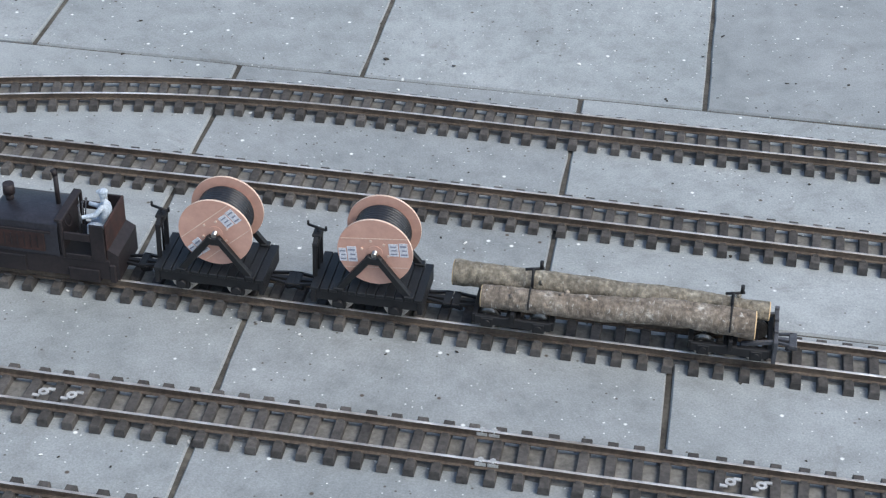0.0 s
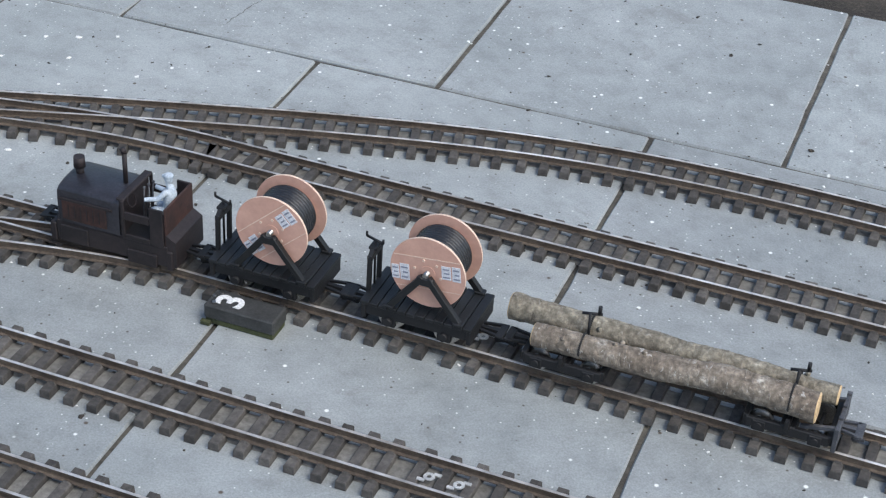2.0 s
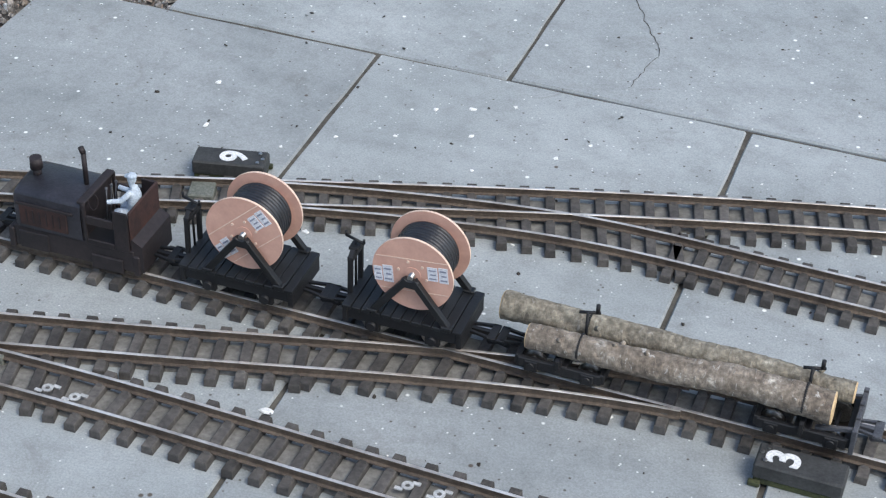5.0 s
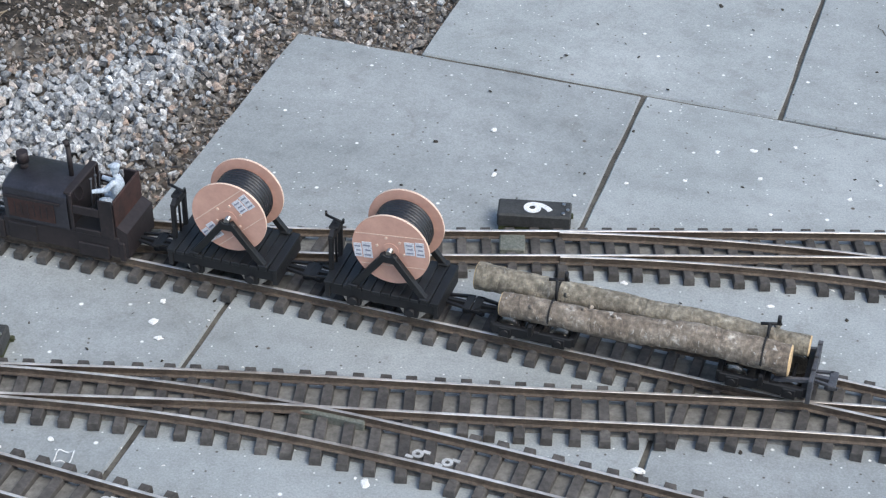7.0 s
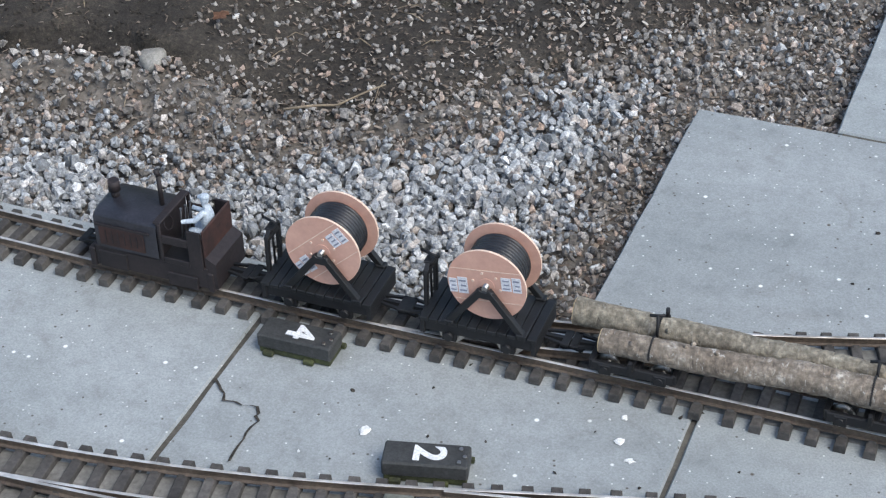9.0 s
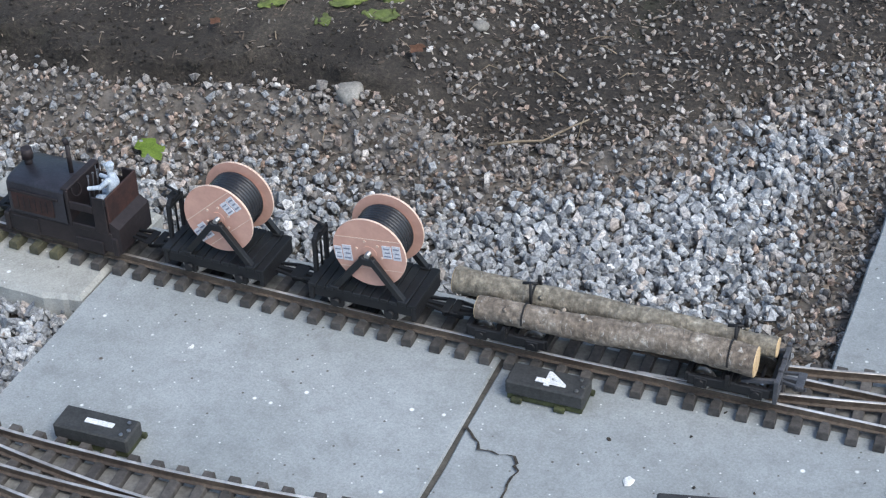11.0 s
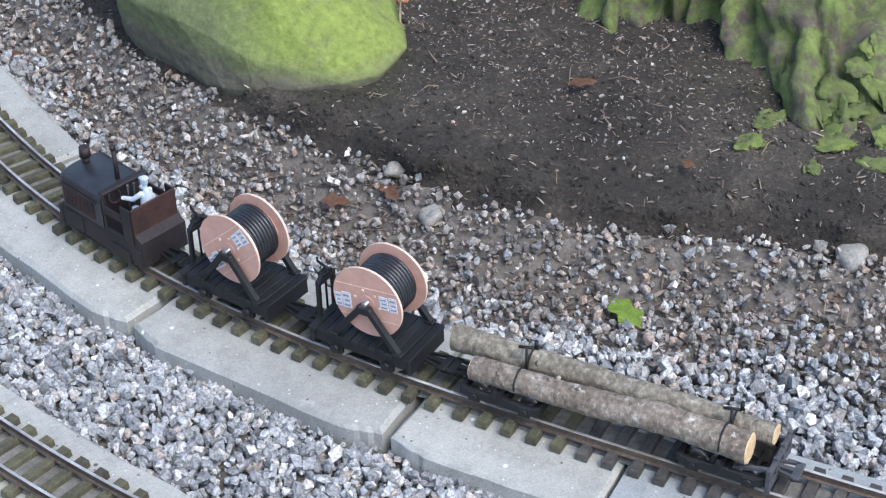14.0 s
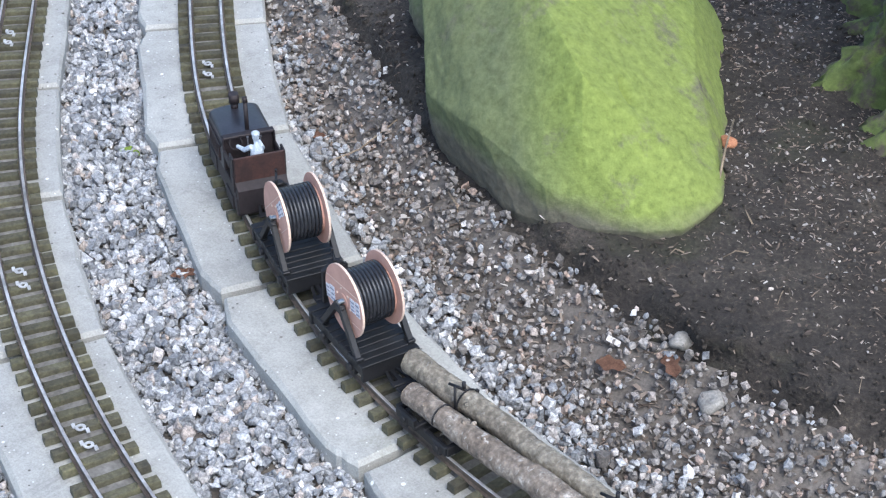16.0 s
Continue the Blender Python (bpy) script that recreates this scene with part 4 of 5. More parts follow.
def build_bogie(parent, x, rear):
    """One four-wheeled truck of the log wagon, with bolster and stake."""
    bogie = part("bogie", bmesh.new(), BLACK, parent, "dark log bogie", at=pose(x, 0, 0))
    bm = bmesh.new()
    for y in (-0.0315, 0.0315):
        box(bm, (-0.044, y - 0.003, 0.030), (0.044, y + 0.003, 0.042), 0.001)
        for wx in (-0.0295, 0.0295):
            box(bm, (wx - 0.007, y - 0.004, 0.027), (wx + 0.007, y + 0.004, 0.040), 0.001)
            tube(bm, (wx, y, 0.034), (wx, y + math.copysign(0.006, y), 0.034), 0.004)
    box(bm, (-0.008, -0.034, 0.032), (0.008, 0.034, 0.043), 0.001)
    for wx in (-0.044, 0.044):
        box(bm, (wx - 0.003, -0.033, 0.031), (wx + 0.003, 0.033, 0.043), 0.0008)
    me = mesh_of("bogie", bm, BLACK)
    bogie.data = me
    for wx in (-0.0295, 0.0295):
        wheelset(bogie, wx, 0.0115)
    bm = bmesh.new()
    for y in (-0.04, 0.04):
        beam(bm, (0, y, 0.043), (0, y * 1.05, 0.056), 0.005, 0.004)
    beam(bm, (0, -0.043, 0.0445), (0, 0.043, 0.0445), 0.006, 0.005, 0.0008)
    part("bolster", bm, BLACK, bogie)
    way = -1 if rear else 1
    coupling(bogie, way * 0.046, way, mat=GREY if rear else BLACK)
    if rear:
        bm = bmesh.new()
        box(bm, (-0.052, -0.035, 0.028), (-0.047, 0.035, 0.036), 0.0008)
        box(bm, (-0.052, -0.035, 0.046), (-0.047, 0.035, 0.053), 0.0008)
        for y in (-0.033, -0.011, 0.011, 0.033):
            beam(bm, (-0.0495, y, 0.026), (-0.0495, y, 0.056), 0.005, 0.005, 0.0006)
        for y in (-0.026, 0.026):
            beam(bm, (-0.047, y, 0.05), (-0.012, y, 0.042), 0.004, 0.004)
        part("head_stock", bm, GREY, bogie, "grey end frame")
    return bogie


def build_log_wagon():
    wagon = thing("log_wagon", "dark log wagon on two bogies with chained stakes", "railway wagon")
    front = build_bogie(wagon, 0.123, False)
    rear = build_bogie(wagon, -0.1225, True)
    for x in (0.106, -0.120):
        bm = bmesh.new()
        tube(bm, (x, 0.0015, 0.046), (x, 0.0015, 0.092), 0.0016)
        tube(bm, (x + 0.009, 0.002, 0.091), (x - 0.012, -0.004, 0.091), 0.0017)
        tube(bm, (x - 0.009, -0.003, 0.091), (x - 0.009, -0.003, 0.101), 0.0022)
        part("stake", bm, BLACK, wagon)
        for y, r, zc in ((0.0190, 0.0156 - 0.0115 * x, 0.0630 - 0.028 * x), (-0.0160, 0.0140 + 0.0102 * x, 0.0620)):
            bm = bmesh.new()
            n = 44
            for k in range(n):
                a = math.pi * (1.05 * k / n - 0.05)
                link = bmesh.new()
                bmesh.ops.create_icosphere(link, subdivisions=1, radius=0.0011)
                add(bm, link, Matrix.Translation((x + 0.0006 * (k % 2), y + r * math.cos(a), zc + r * math.sin(a))))
            part("chain", bm, BLACK, wagon, "fine dark chain over the logs")
    return wagon, front, rear


def build_loco():
    loco = thing("locomotive", "dark rust-stained narrow-gauge motor locomotive with open cab", "locomotive")
    bm = bmesh.new()
    box(bm, (-0.074, -0.034, 0.024), (0.072, 0.034, 0.053), 0.0015)
    box(bm, (-0.060, -0.036, 0.020), (-0.022, 0.036, 0.038), 0.001)
    box(bm, (0.03, -0.0355, 0.024), (0.066, 0.0355, 0.047), 0.001)
    part("frame", bm, LOCO, loco)
    for sx in (1, -1):
        bm = bmesh.new()
        box(bm, (sx * 0.076 - 0.004, -0.035, 0.021), (sx * 0.076 + 0.004, 0.035, 0.047), 0.0015)
        part("buffer_beam", bm, LOCO, loco)
    # tail block with a sloping top
    bm = bmesh.new()
    v = [bm.verts.new(p) for p in ((-0.071, -0.033, 0.026), (-0.084, -0.033, 0.026), (-0.084, -0.033, 0.060), (-0.071, -0.033, 0.068), (-0.071, 0.033, 0.026), (-0.084, 0.033, 0.026), (-0.084, 0.033, 0.060), (-0.071, 0.033, 0.068))]
    for t in ((0, 1, 2, 3), (7, 6, 5, 4), (0, 4, 5, 1), (1, 5, 6, 2), (2, 6, 7, 3), (3, 7, 4, 0)):
        bm.faces.new([v[i] for i in t])
    part("tail_block", bm, LOCO, loco)
    # rounded bonnet
    bm = bmesh.new()
    arc = [(-0.034, 0.050), (-0.034, 0.084)] + [(0.034 * math.sin(a), 0.086 + 0.015 * math.cos(a) ** 0.45) for a in np.linspace(-1.35, 1.35, 11)] + [(0.034, 0.084), (0.034, 0.050)]
    rows = []
    for x, k in ((-0.013, 1), (0.064, 1), (0.068, 0.97), (0.0695, 0.92)):
        rows.append([bm.verts.new((x, y * k, 0.050 + (z - 0.050) * k)) for y, z in arc])
    for p, q in zip(rows, rows[1:]):
        for i in range(len(arc) - 1):
            f = bm.faces.new((p[i], p[i + 1], q[i + 1], q[i]))
            f.smooth = 1 < i < len(arc) - 3
    bm.faces.new(rows[-1])
    bmesh.ops.recalc_face_normals(bm, faces=bm.faces[:])
    part("bonnet", bm, LOCOTOP, loco, "dark rounded bonnet with a bluish sky sheen in its colour")
    for y in (-0.0345, 0.0345):
        bm = bmesh.new()
        box(bm, (0.004, y - 0.0012, 0.056), (0.062, y + 0.0012, 0.083), 0.0008)
        pan = part("side_panel", bm, RUST, loco, "rust-red side panel")
        bm = bmesh.new()
        for k in range(6):
            box(bm, (0.012 + k * 0.008, y - 0.0018, 0.061), (0.0132 + k * 0.008, y + 0.0018, 0.078))
        part("louvre", bm, LOCO, pan)
        bm = bmesh.new()
        box(bm, (-0.004, y * 1.01 - 0.001, 0.081), (0.066, y * 1.01 + 0.001, 0.085), 0.0006)
        part("bonnet_strip", bm, LOCO, loco)
    bm = bmesh.new()
    tube(bm, (-0.003, -0.002, 0.098), (-0.003, -0.002, 0.140), 0.0029)
    tube(bm, (-0.003, -0.002, 0.140), (-0.0005, -0.002, 0.147), 0.0033)
    part("exhaust_pipe", bm, LOCO, loco)
    bm = bmesh.new()
    tube(bm, (0.056, 0, 0.098), (0.056, 0, 0.109), 0.0045, 0.0055, 14)
    tube(bm, (0.056, 0, 0.109), (0.056, 0, 0.122), 0.0072, 0.0066, 16)
    part("air_cleaner", bm, LOCO, loco, "rusty round air cleaner")
    # open cab
    bm = bmesh.new()
    box(bm, (-0.0155, -0.033, 0.050), (-0.0125, 0.033, 0.102), 0.001)
    box(bm, (-0.020, -0.034, 0.099), (-0.010, 0.034, 0.103), 0.001)
    part("cab_front", bm, LOCO, loco)
    bm = bmesh.new()
    box(bm, (-0.0725, -0.033, 0.050), (-0.0695, 0.033, 0.102), 0.001)
    part("cab_back", bm, RUST, loco, "rust-stained cab back plate")
    for y in (-0.0335, 0.0335):
        bm = bmesh.new()
        box(bm, (-0.0695, y - 0.0014, 0.050), (-0.052, y + 0.0014, 0.1005), 0.0008)
        box(bm, (-0.020, y - 0.0014, 0.050), (-0.0155, y + 0.0014, 0.1005), 0.0008)
        box(bm, (-0.052, y - 0.0014, 0.076), (-0.020, y + 0.0014, 0.087), 0.0008)
        box(bm, (-0.052, y - 0.0014, 0.050), (-0.020, y + 0.0014, 0.057), 0.0008)
        part("cab_side", bm, LOCO, loco)
    bm = bmesh.new()
    box(bm, (-0.069, -0.031, 0.052), (-0.016, 0.031, 0.0545))
    part("cab_floor", bm, BLACK, loco)
    bm = bmesh.new()
    box(bm, (-0.068, -0.020, 0.054), (-0.054, 0.020, 0.070), 0.001)
    part("seat_box", bm, BLACK, loco)
    bm = bmesh.new()
    for y in (-0.012, -0.004, 0.004):
        tube(bm, (-0.027, y, 0.054), (-0.031 + y * 0.2, y, 0.104), 0.0009, seg=6)
        bmesh.ops.create_icosphere(bm, subdivisions=1, radius=0.002, matrix=Matrix.Translation((-0.031 + y * 0.2, y, 0.105)))
    part("lever", bm, GREY, loco, "pale control levers")
    bm = bmesh.new()
    sub = bmesh.new()
    ring(sub, 0.009, 0.0076, -0.0008, 0.0008, 20)
    add(bm, sub, pose(-0.021, 0.018, 0.094, 0, 0, 90) @ pose(0, 0, 0, 20, 0, 0))
    part("hand_wheel", bm, LOCO, loco)
    for x in (-0.038, 0.036):
        wheelset(loco, x, 0.015)
    coupling(loco, -0.082, -1, 0.032)
    coupling(loco, 0.080, 1, 0.032)
    return loco


def build_figure():
    """A seated toy driver, one plain mesh."""
    bm = bmesh.new()
    def blob(c, s, rot=(0, 0, 0)):
        sub = bmesh.new()
        bmesh.ops.create_icosphere(sub, subdivisions=2, radius=1)
        for f in sub.faces:
            f.smooth = True
        add(bm, sub, pose(*c, *rot) @ Matrix.Diagonal((*s, 1)))
    blob((-0.060, 0, 0.098), (0.0078, 0.0092, 0.020), (0, -8, 0))
    blob((-0.0585, 0, 0.119), (0.0035, 0.0035, 0.006))
    blob((-0.059, 0, 0.1255), (0.0053, 0.005, 0.0065))
    blob((-0.0595, 0, 0.1295), (0.0061, 0.0057, 0.0034))
    blob((-0.0545, 0, 0.1285), (0.004, 0.0045, 0.0013))
    # one arm out to the side window, the other on the controls
    tube(bm, (-0.060, 0.006, 0.112), (-0.051, 0.015, 0.103), 0.0037, 0.0032, 8)
    tube(bm, (-0.052, 0.014, 0.104), (-0.038, 0.020, 0.103), 0.0032, 0.0026, 8)
    tube(bm, (-0.060, -0.005, 0.112), (-0.049, -0.010, 0.100), 0.0037, 0.0032, 8)
    tube(bm, (-0.050, -0.010, 0.101), (-0.037, -0.008, 0.105), 0.0032, 0.0026, 8)
    for y in (-1, 1):
        tube(bm, (-0.062, y * 0.0045, 0.084), (-0.042, y * 0.007, 0.083), 0.0052, 0.0045, 8)
        tube(bm, (-0.043, y * 0.007, 0.085), (-0.040, y * 0.007, 0.062), 0.0045, 0.004, 8)
    bmesh.ops.transform(bm, matrix=pose(-0.001, 0, -0.003), verts=bm.verts)
    fig = part("driver_figurine", bm, FIGURE)
    skin = fig.modifiers.new("skin", "REMESH")
    skin.mode, skin.voxel_size, skin.use_smooth_shade = "VOXEL", 0.0009, True
    return tagged(fig, "pale blue and white toy driver seated in the cab", "figurine")


LOCO_TRAIN = build_loco()
DRIVER = build_figure()
WAGON_A = build_wagon()
WAGON_B = copy_thing(WAGON_A, pose(0, 0, 0))
REEL_A = build_reel()
REEL_B = copy_thing(REEL_A, pose(0, 0, 0))
LOG_WAGON, BOGIE_FRONT, BOGIE_REAR = build_log_wagon()
LOG_NEAR = build_log("long_log", 0.308, 0.0148, 3, "grey-brown debarked log with pale sawn end on the wagon", BARK, 0.24)
LOG_FAR = build_log("longer_log", 0.361, 0.0132, 8, "longer greenish grey log lying beside the other", GREYBARK, -0.28)


# ---- point motors, clips and small clutter ----
def build_motor(x, y, turn, digit):
    """A point motor box with a painted number."""
    box_thing = thing("point_motor", "dark weathered point motor box with a white painted number " + digit, "point motor", "point motors", at=pose(x, y, 0, 0, 0, turn))
    bm = bmesh.new()
    box(bm, (-0.0435, -0.017, 0.007), (0.0435, 0.017, 0.0255), 0.002)
    part("cover", bm, MOTORBOX, box_thing)
    bm = bmesh.new()
    box(bm, (-0.042, -0.0157, 0.0), (0.042, 0.0157, 0.008), 0.001)
    part("base", bm, MOSSBOX, box_thing, "green mossy lower half")
    for sx, sy in ((-0.03, -0.019), (0.018, -0.019), (0.04, 0.019)):
        bm = bmesh.new()
        box(bm, (sx - 0.006, sy - 0.003, 0.0), (sx + 0.006, sy + 0.003, 0.006), 0.001)
        part("lug", bm, MOSSBOX, box_thing)
    for sx, sy in ((0.034, 0.009), (0.039, -0.002), (0.034, -0.010)):
        bm = bmesh.new()
        tube(bm, (sx, sy, 0.0258), (sx, sy, 0.0272), 0.0022, seg=10)
        part("screw", bm, STEEL, box_thing, "bright screw")
    cu = bpy.data.curves.new("digit", "FONT")
    cu.body, cu.size, cu.extrude, cu.align_x, cu.align_y, cu.offset = digit, 0.045, 0.0004, "CENTER", "CENTER", 0.0012
    tmp = bpy.data.objects.new("digit", cu)
    scene.collection.objects.link(tmp)
    me = bpy.data.meshes.new_from_object(tmp.evaluated_get(bpy.context.evaluated_depsgraph_get()))
    bpy.data.objects.remove(tmp)
    me.materials.clear()
    me.materials.append(WHITE)
    part("painted_number", me, WHITE, box_thing, "white painted number " + digit, at=pose(0.016 if digit == "3" else 0.002, 0, 0.0259, 0, 0, DIGIT_TURN))
    return box_thing


DIGIT_TURN = -90
build_motor(-0.693, -0.086, 171, "3")
build_motor(-1.382, 0.290, 5, "6")
build_motor(-2.132, 0.100, -7, "4")
build_motor(-1.950, -0.057, 6, "2")
build_motor(-2.580, -0.066, -6, "1")


def build_clip(x, y, turn):
    """A bright sheet-metal clip pair lying between the rails."""
    clip = thing("track_clip", "bright bent sheet-metal clip lying between the rails", "track clip", "track clips", at=pose(x, y, 0.0102, 0, 0, turn))
    for sx in (-0.016, 0.016):
        bm = bmesh.new()
        ring(bm, 0.006, 0.0025, 0, 0.001, 12)
        bmesh.ops.transform(bm, matrix=pose(sx, 0, 0.001, 90, 0, 0), verts=bm.verts)
        for dx, dy in ((-0.007, -0.006), (0.007, 0.006)):
            box(bm, (sx + dx - 0.004, dy - 0.002, 0), (sx + dx + 0.004, dy + 0.002, 0.0014))
        part("clip_half", bm, DULLSTEEL, clip)
    return clip


for cx, cy, ct in ((-0.417, -0.297, -8), (0.321, -0.415, -8), (-0.645, -0.4365, -8), (-1.423, -0.140, -12), (-2.934, -0.066, -16), (-0.443, -0.048, -8), (-3.972, 0.893, -50), (-3.567, 0.176, -32), (-3.834, 0.358, -38), (-4.29, 0.811, -52), (-1.708, -0.262, -8), (-1.04, -0.191, -8), (-3.719, 0.671, -45)):
    build_clip(cx, cy, ct)


def build_boulder():
    pts = [(-3.572, 0.867, 0.104), (-3.682, 1.027, 0.271), (-3.426, 0.912, 0.262), (-3.328, 0.842, 0.217), (-3.300, 0.797, 0.144), (-3.195, 0.975, 0.09), (-3.262, 1.031, 0.149), (-3.366, 1.091, 0.193), (-3.5, 1.102, 0.285), (-3.448, 0.802, 0.115), (-3.337, 0.767, 0.092)]
    pts += [(-3.68, 1.05, 0.03), (-3.3, 1.3, 0.03), (-3.58, 1.35, 0.03), (-3.38, 1.25, 0.18), (-3.6, 1.25, 0.27)]
    foot = [(-3.59, 0.905, 0.03), (-3.552, 0.868, 0.03), (-3.475, 0.842, 0.03), (-3.41, 0.792, 0.03), (-3.375, 0.775, 0.035), (-3.319, 0.763, 0.045), (-3.26, 0.767, 0.055), (-3.198, 0.779, 0.065), (-3.160, 0.803, 0.07), (-3.142, 0.872, 0.08)]
    pts += foot + [(x - 0.02, y + 0.03, -0.03) for x, y, z in foot]
    bm = bmesh.new()
    for p in pts:
        bm.verts.new(p)
    bmesh.ops.convex_hull(bm, input=bm.verts[:])
    bmesh.ops.triangulate(bm, faces=bm.faces[:])
    for k in range(6):
        bmesh.ops.subdivide_edges(bm, edges=bm.edges[:], cuts=1, use_grid_fill=True)
        if k == 4:
            bmesh.ops.smooth_vert(bm, verts=bm.verts[:], factor=0.4, use_axis_x=True, use_axis_y=True, use_axis_z=True)
    bm.normal_update()
    groove = (Vector((-3.30, 0.90, 0.205)), Vector((-3.245, 0.845, 0.115)))
    for v in bm.verts:
        n = noise.fractal(v.co * 7, 1.0, 2.0, 4) * 0.005 + noise.fractal(v.co * 40, 1.0, 2.0, 2) * 0.0016
        n -= 0.010 * max(0.0, noise.noise(v.co * 4.5 + Vector((3, 1, 0)))) ** 2
        t = max(0.0, min(1.0, (v.co - groove[0]).dot(groove[1] - groove[0]) / (groove[1] - groove[0]).length_squared))
        n -= 0.016 * math.exp(-(((v.co - groove[0].lerp(groove[1], t)).length / 0.007) ** 2))
        v.co += v.normal * n
    for f in bm.faces:
        f.smooth = True
    tagged(part("boulder", bm, BOULDER), "large boulder covered in bright green moss on dark soil", "boulder")


build_boulder()


def build_trunk():
    """The foot of a big tree, its roots flaring into the soil."""
    bm = bmesh.new()
    cx, cy, seg = -2.74, 1.36, 520
    lobes = ((-1.20, 0.27, 0.24), (-2.02, 0.06, 0.12), (-2.35, 0.07, 0.12), (-2.75, 0.14, 0.2), (-0.75, 0.16, 0.2), (-0.1, 0.15, 0.2), (0.8, 0.15, 0.25), (2.0, 0.2, 0.25), (3.0, 0.15, 0.2))
    rows = []
    heights = [-0.08 + 0.011 * k for k in range(40)] + [0.38, 0.42, 0.5, 0.6, 0.8, 1.1, 1.5, 2.0]
    for z in heights:
        row = []
        for k in range(seg):
            a = 2 * math.pi * k / seg
            r = 0.29 + 0.05 * math.exp(-max(z, 0) / 0.2)
            for at_, amp, wid in lobes:
                d = (a - at_ + math.pi) % (2 * math.pi) - math.pi
                r += amp * math.exp(-((d / wid) ** 2)) * math.exp(-max(z - 0.02, 0) / (0.10 if amp > 0.2 else 0.16))
            row.append(bm.verts.new((cx + r * math.cos(a), cy + r * math.sin(a), 0.05 + z)))
        rows.append(row)
    for p, q in zip(rows, rows[1:]):
        for k in range(seg):
            bm.faces.new((p[k], p[(k + 1) % seg], q[(k + 1) % seg], q[k])).smooth = True
    # furrows that run down the bark, broken into scaly plates
    bm.normal_update()
    shift = []
    for v in bm.verts:
        a = math.atan2(v.co.y - cy, v.co.x - cx)
        r = math.hypot(v.co.y - cy, v.co.x - cx)
        run = r * 2.2 - v.co.z * 2.2
        warp = 0.10 * noise.noise(Vector((a * 5, run * 3, 2)))
        ridge = abs(noise.noise(Vector(((a + warp) * 11, run * 2.0, 0))))
        plate = abs(noise.noise(Vector(((a + warp) * 24, run * 9.0, 4))))
        shift.append(v.normal * (0.075 * ridge + 0.030 * plate - 0.026 + 0.006 * noise.noise(v.co * 60)))
    for v, s in zip(bm.verts, shift):
        v.co += s
    spots = [(v.co.copy(), v.normal.copy()) for v in bm.verts if v.co.y < cy - 0.2 and 0.06 < v.co.z < 0.5]
    tree = thing("tree", "mossy foot of a thick tree trunk with flaring roots", "tree")
    part("trunk", bm, MOSSYBARK, tree, "furrowed bark under green moss")
    # loose pads of moss that cling to the roots and the furrows
    rng = random.Random(14)
    pads = []
    for k in range(7):
        pad = bmesh.new()
        bmesh.ops.create_icosphere(pad, subdivisions=3, radius=0.5)
        for v in pad.verts:
            v.co *= 1 + 0.75 * noise.fractal(v.co * 2.6 + Vector((k * 4, 0, 0)), 1.0, 2.0, 3)
            v.co.z *= 0.22
        for f in pad.faces:
            f.smooth = True
        pads.append(mesh_of("moss_pad", pad, MOSSPAD))
    for k in range(480):
        co, nor = rng.choice(spots)
        if noise.noise(co * 5) < -0.12:
            continue
        size = rng.uniform(0.014, 0.042)
        q = nor.to_track_quat("Z", "Y").to_matrix().to_4x4()
        part("moss_pad", pads[k % 7], MOSSPAD, tree, at=Matrix.Translation(co - nor * size * 0.03) @ q @ Matrix.Rotation(rng.uniform(0, 6.28), 4, "Z") @ Matrix.Diagonal((size, size * 1.5, size, 1)))


build_trunk()


def small_stone(x, y, size, label, mat=None, seed=1):
    bm = bmesh.new()
    bmesh.ops.create_icosphere(bm, subdivisions=3, radius=size / 2)
    for v in bm.verts:
        v.co.z *= 0.75
        v.co += v.co.normalized() * size * 0.22 * noise.noise(v.co * (2.2 / size) + Vector((seed, 0, 0)))
    for f in bm.faces:
        f.smooth = True
    ob = part("stone", bm, mat or PALE, at=pose(x, y, ground_z(x, y) + size * 0.25, 0, 0, seed * 40))
    tagged(ob, label, "stone")


PALE = grained("pale_stone", (0.2, 0.19, 0.17), (0.36, 0.345, 0.31), 40, 0.85)
small_stone(-2.505, 0.625, 0.038, "pale rounded stone at the foot of the bank")


def leaf(x, y, l, w, turn, mat, label, tilt=12):
    bm = bmesh.new()
    n = 14
    rows = []
    for k in range(n + 1):
        t = k / n
        hw = w / 2 * math.sin(math.pi * min(1, t * 0.93 + 0.05)) ** 0.8 * (1 + 0.28 * math.sin(13 * t + l * 90))
        rows.append([bm.verts.new((l * (t - 0.5), hw * s, 0.05 * w * abs(s) + 0.04 * l * math.sin(3 * t))) for s in (-1, -0.5, 0, 0.5, 1)])
    for p, q in zip(rows, rows[1:]):
        for i in range(4):
            bm.faces.new((p[i], q[i], q[i + 1], p[i + 1])).smooth = True
    bmesh.ops.solidify(bm, geom=bm.faces[:], thickness=0.0006)
    bmesh.ops.recalc_face_normals(bm, faces=bm.faces[:])
    tagged(part("fallen_leaf", bm, mat, at=pose(x, y, ground_z(x, y) + 0.016, tilt, 5, turn)), label, "leaf")


leaf(-2.747, 0.500, 0.056, 0.032, -40, LEAF, "fresh yellow-green leaf lying on the gravel", 4)


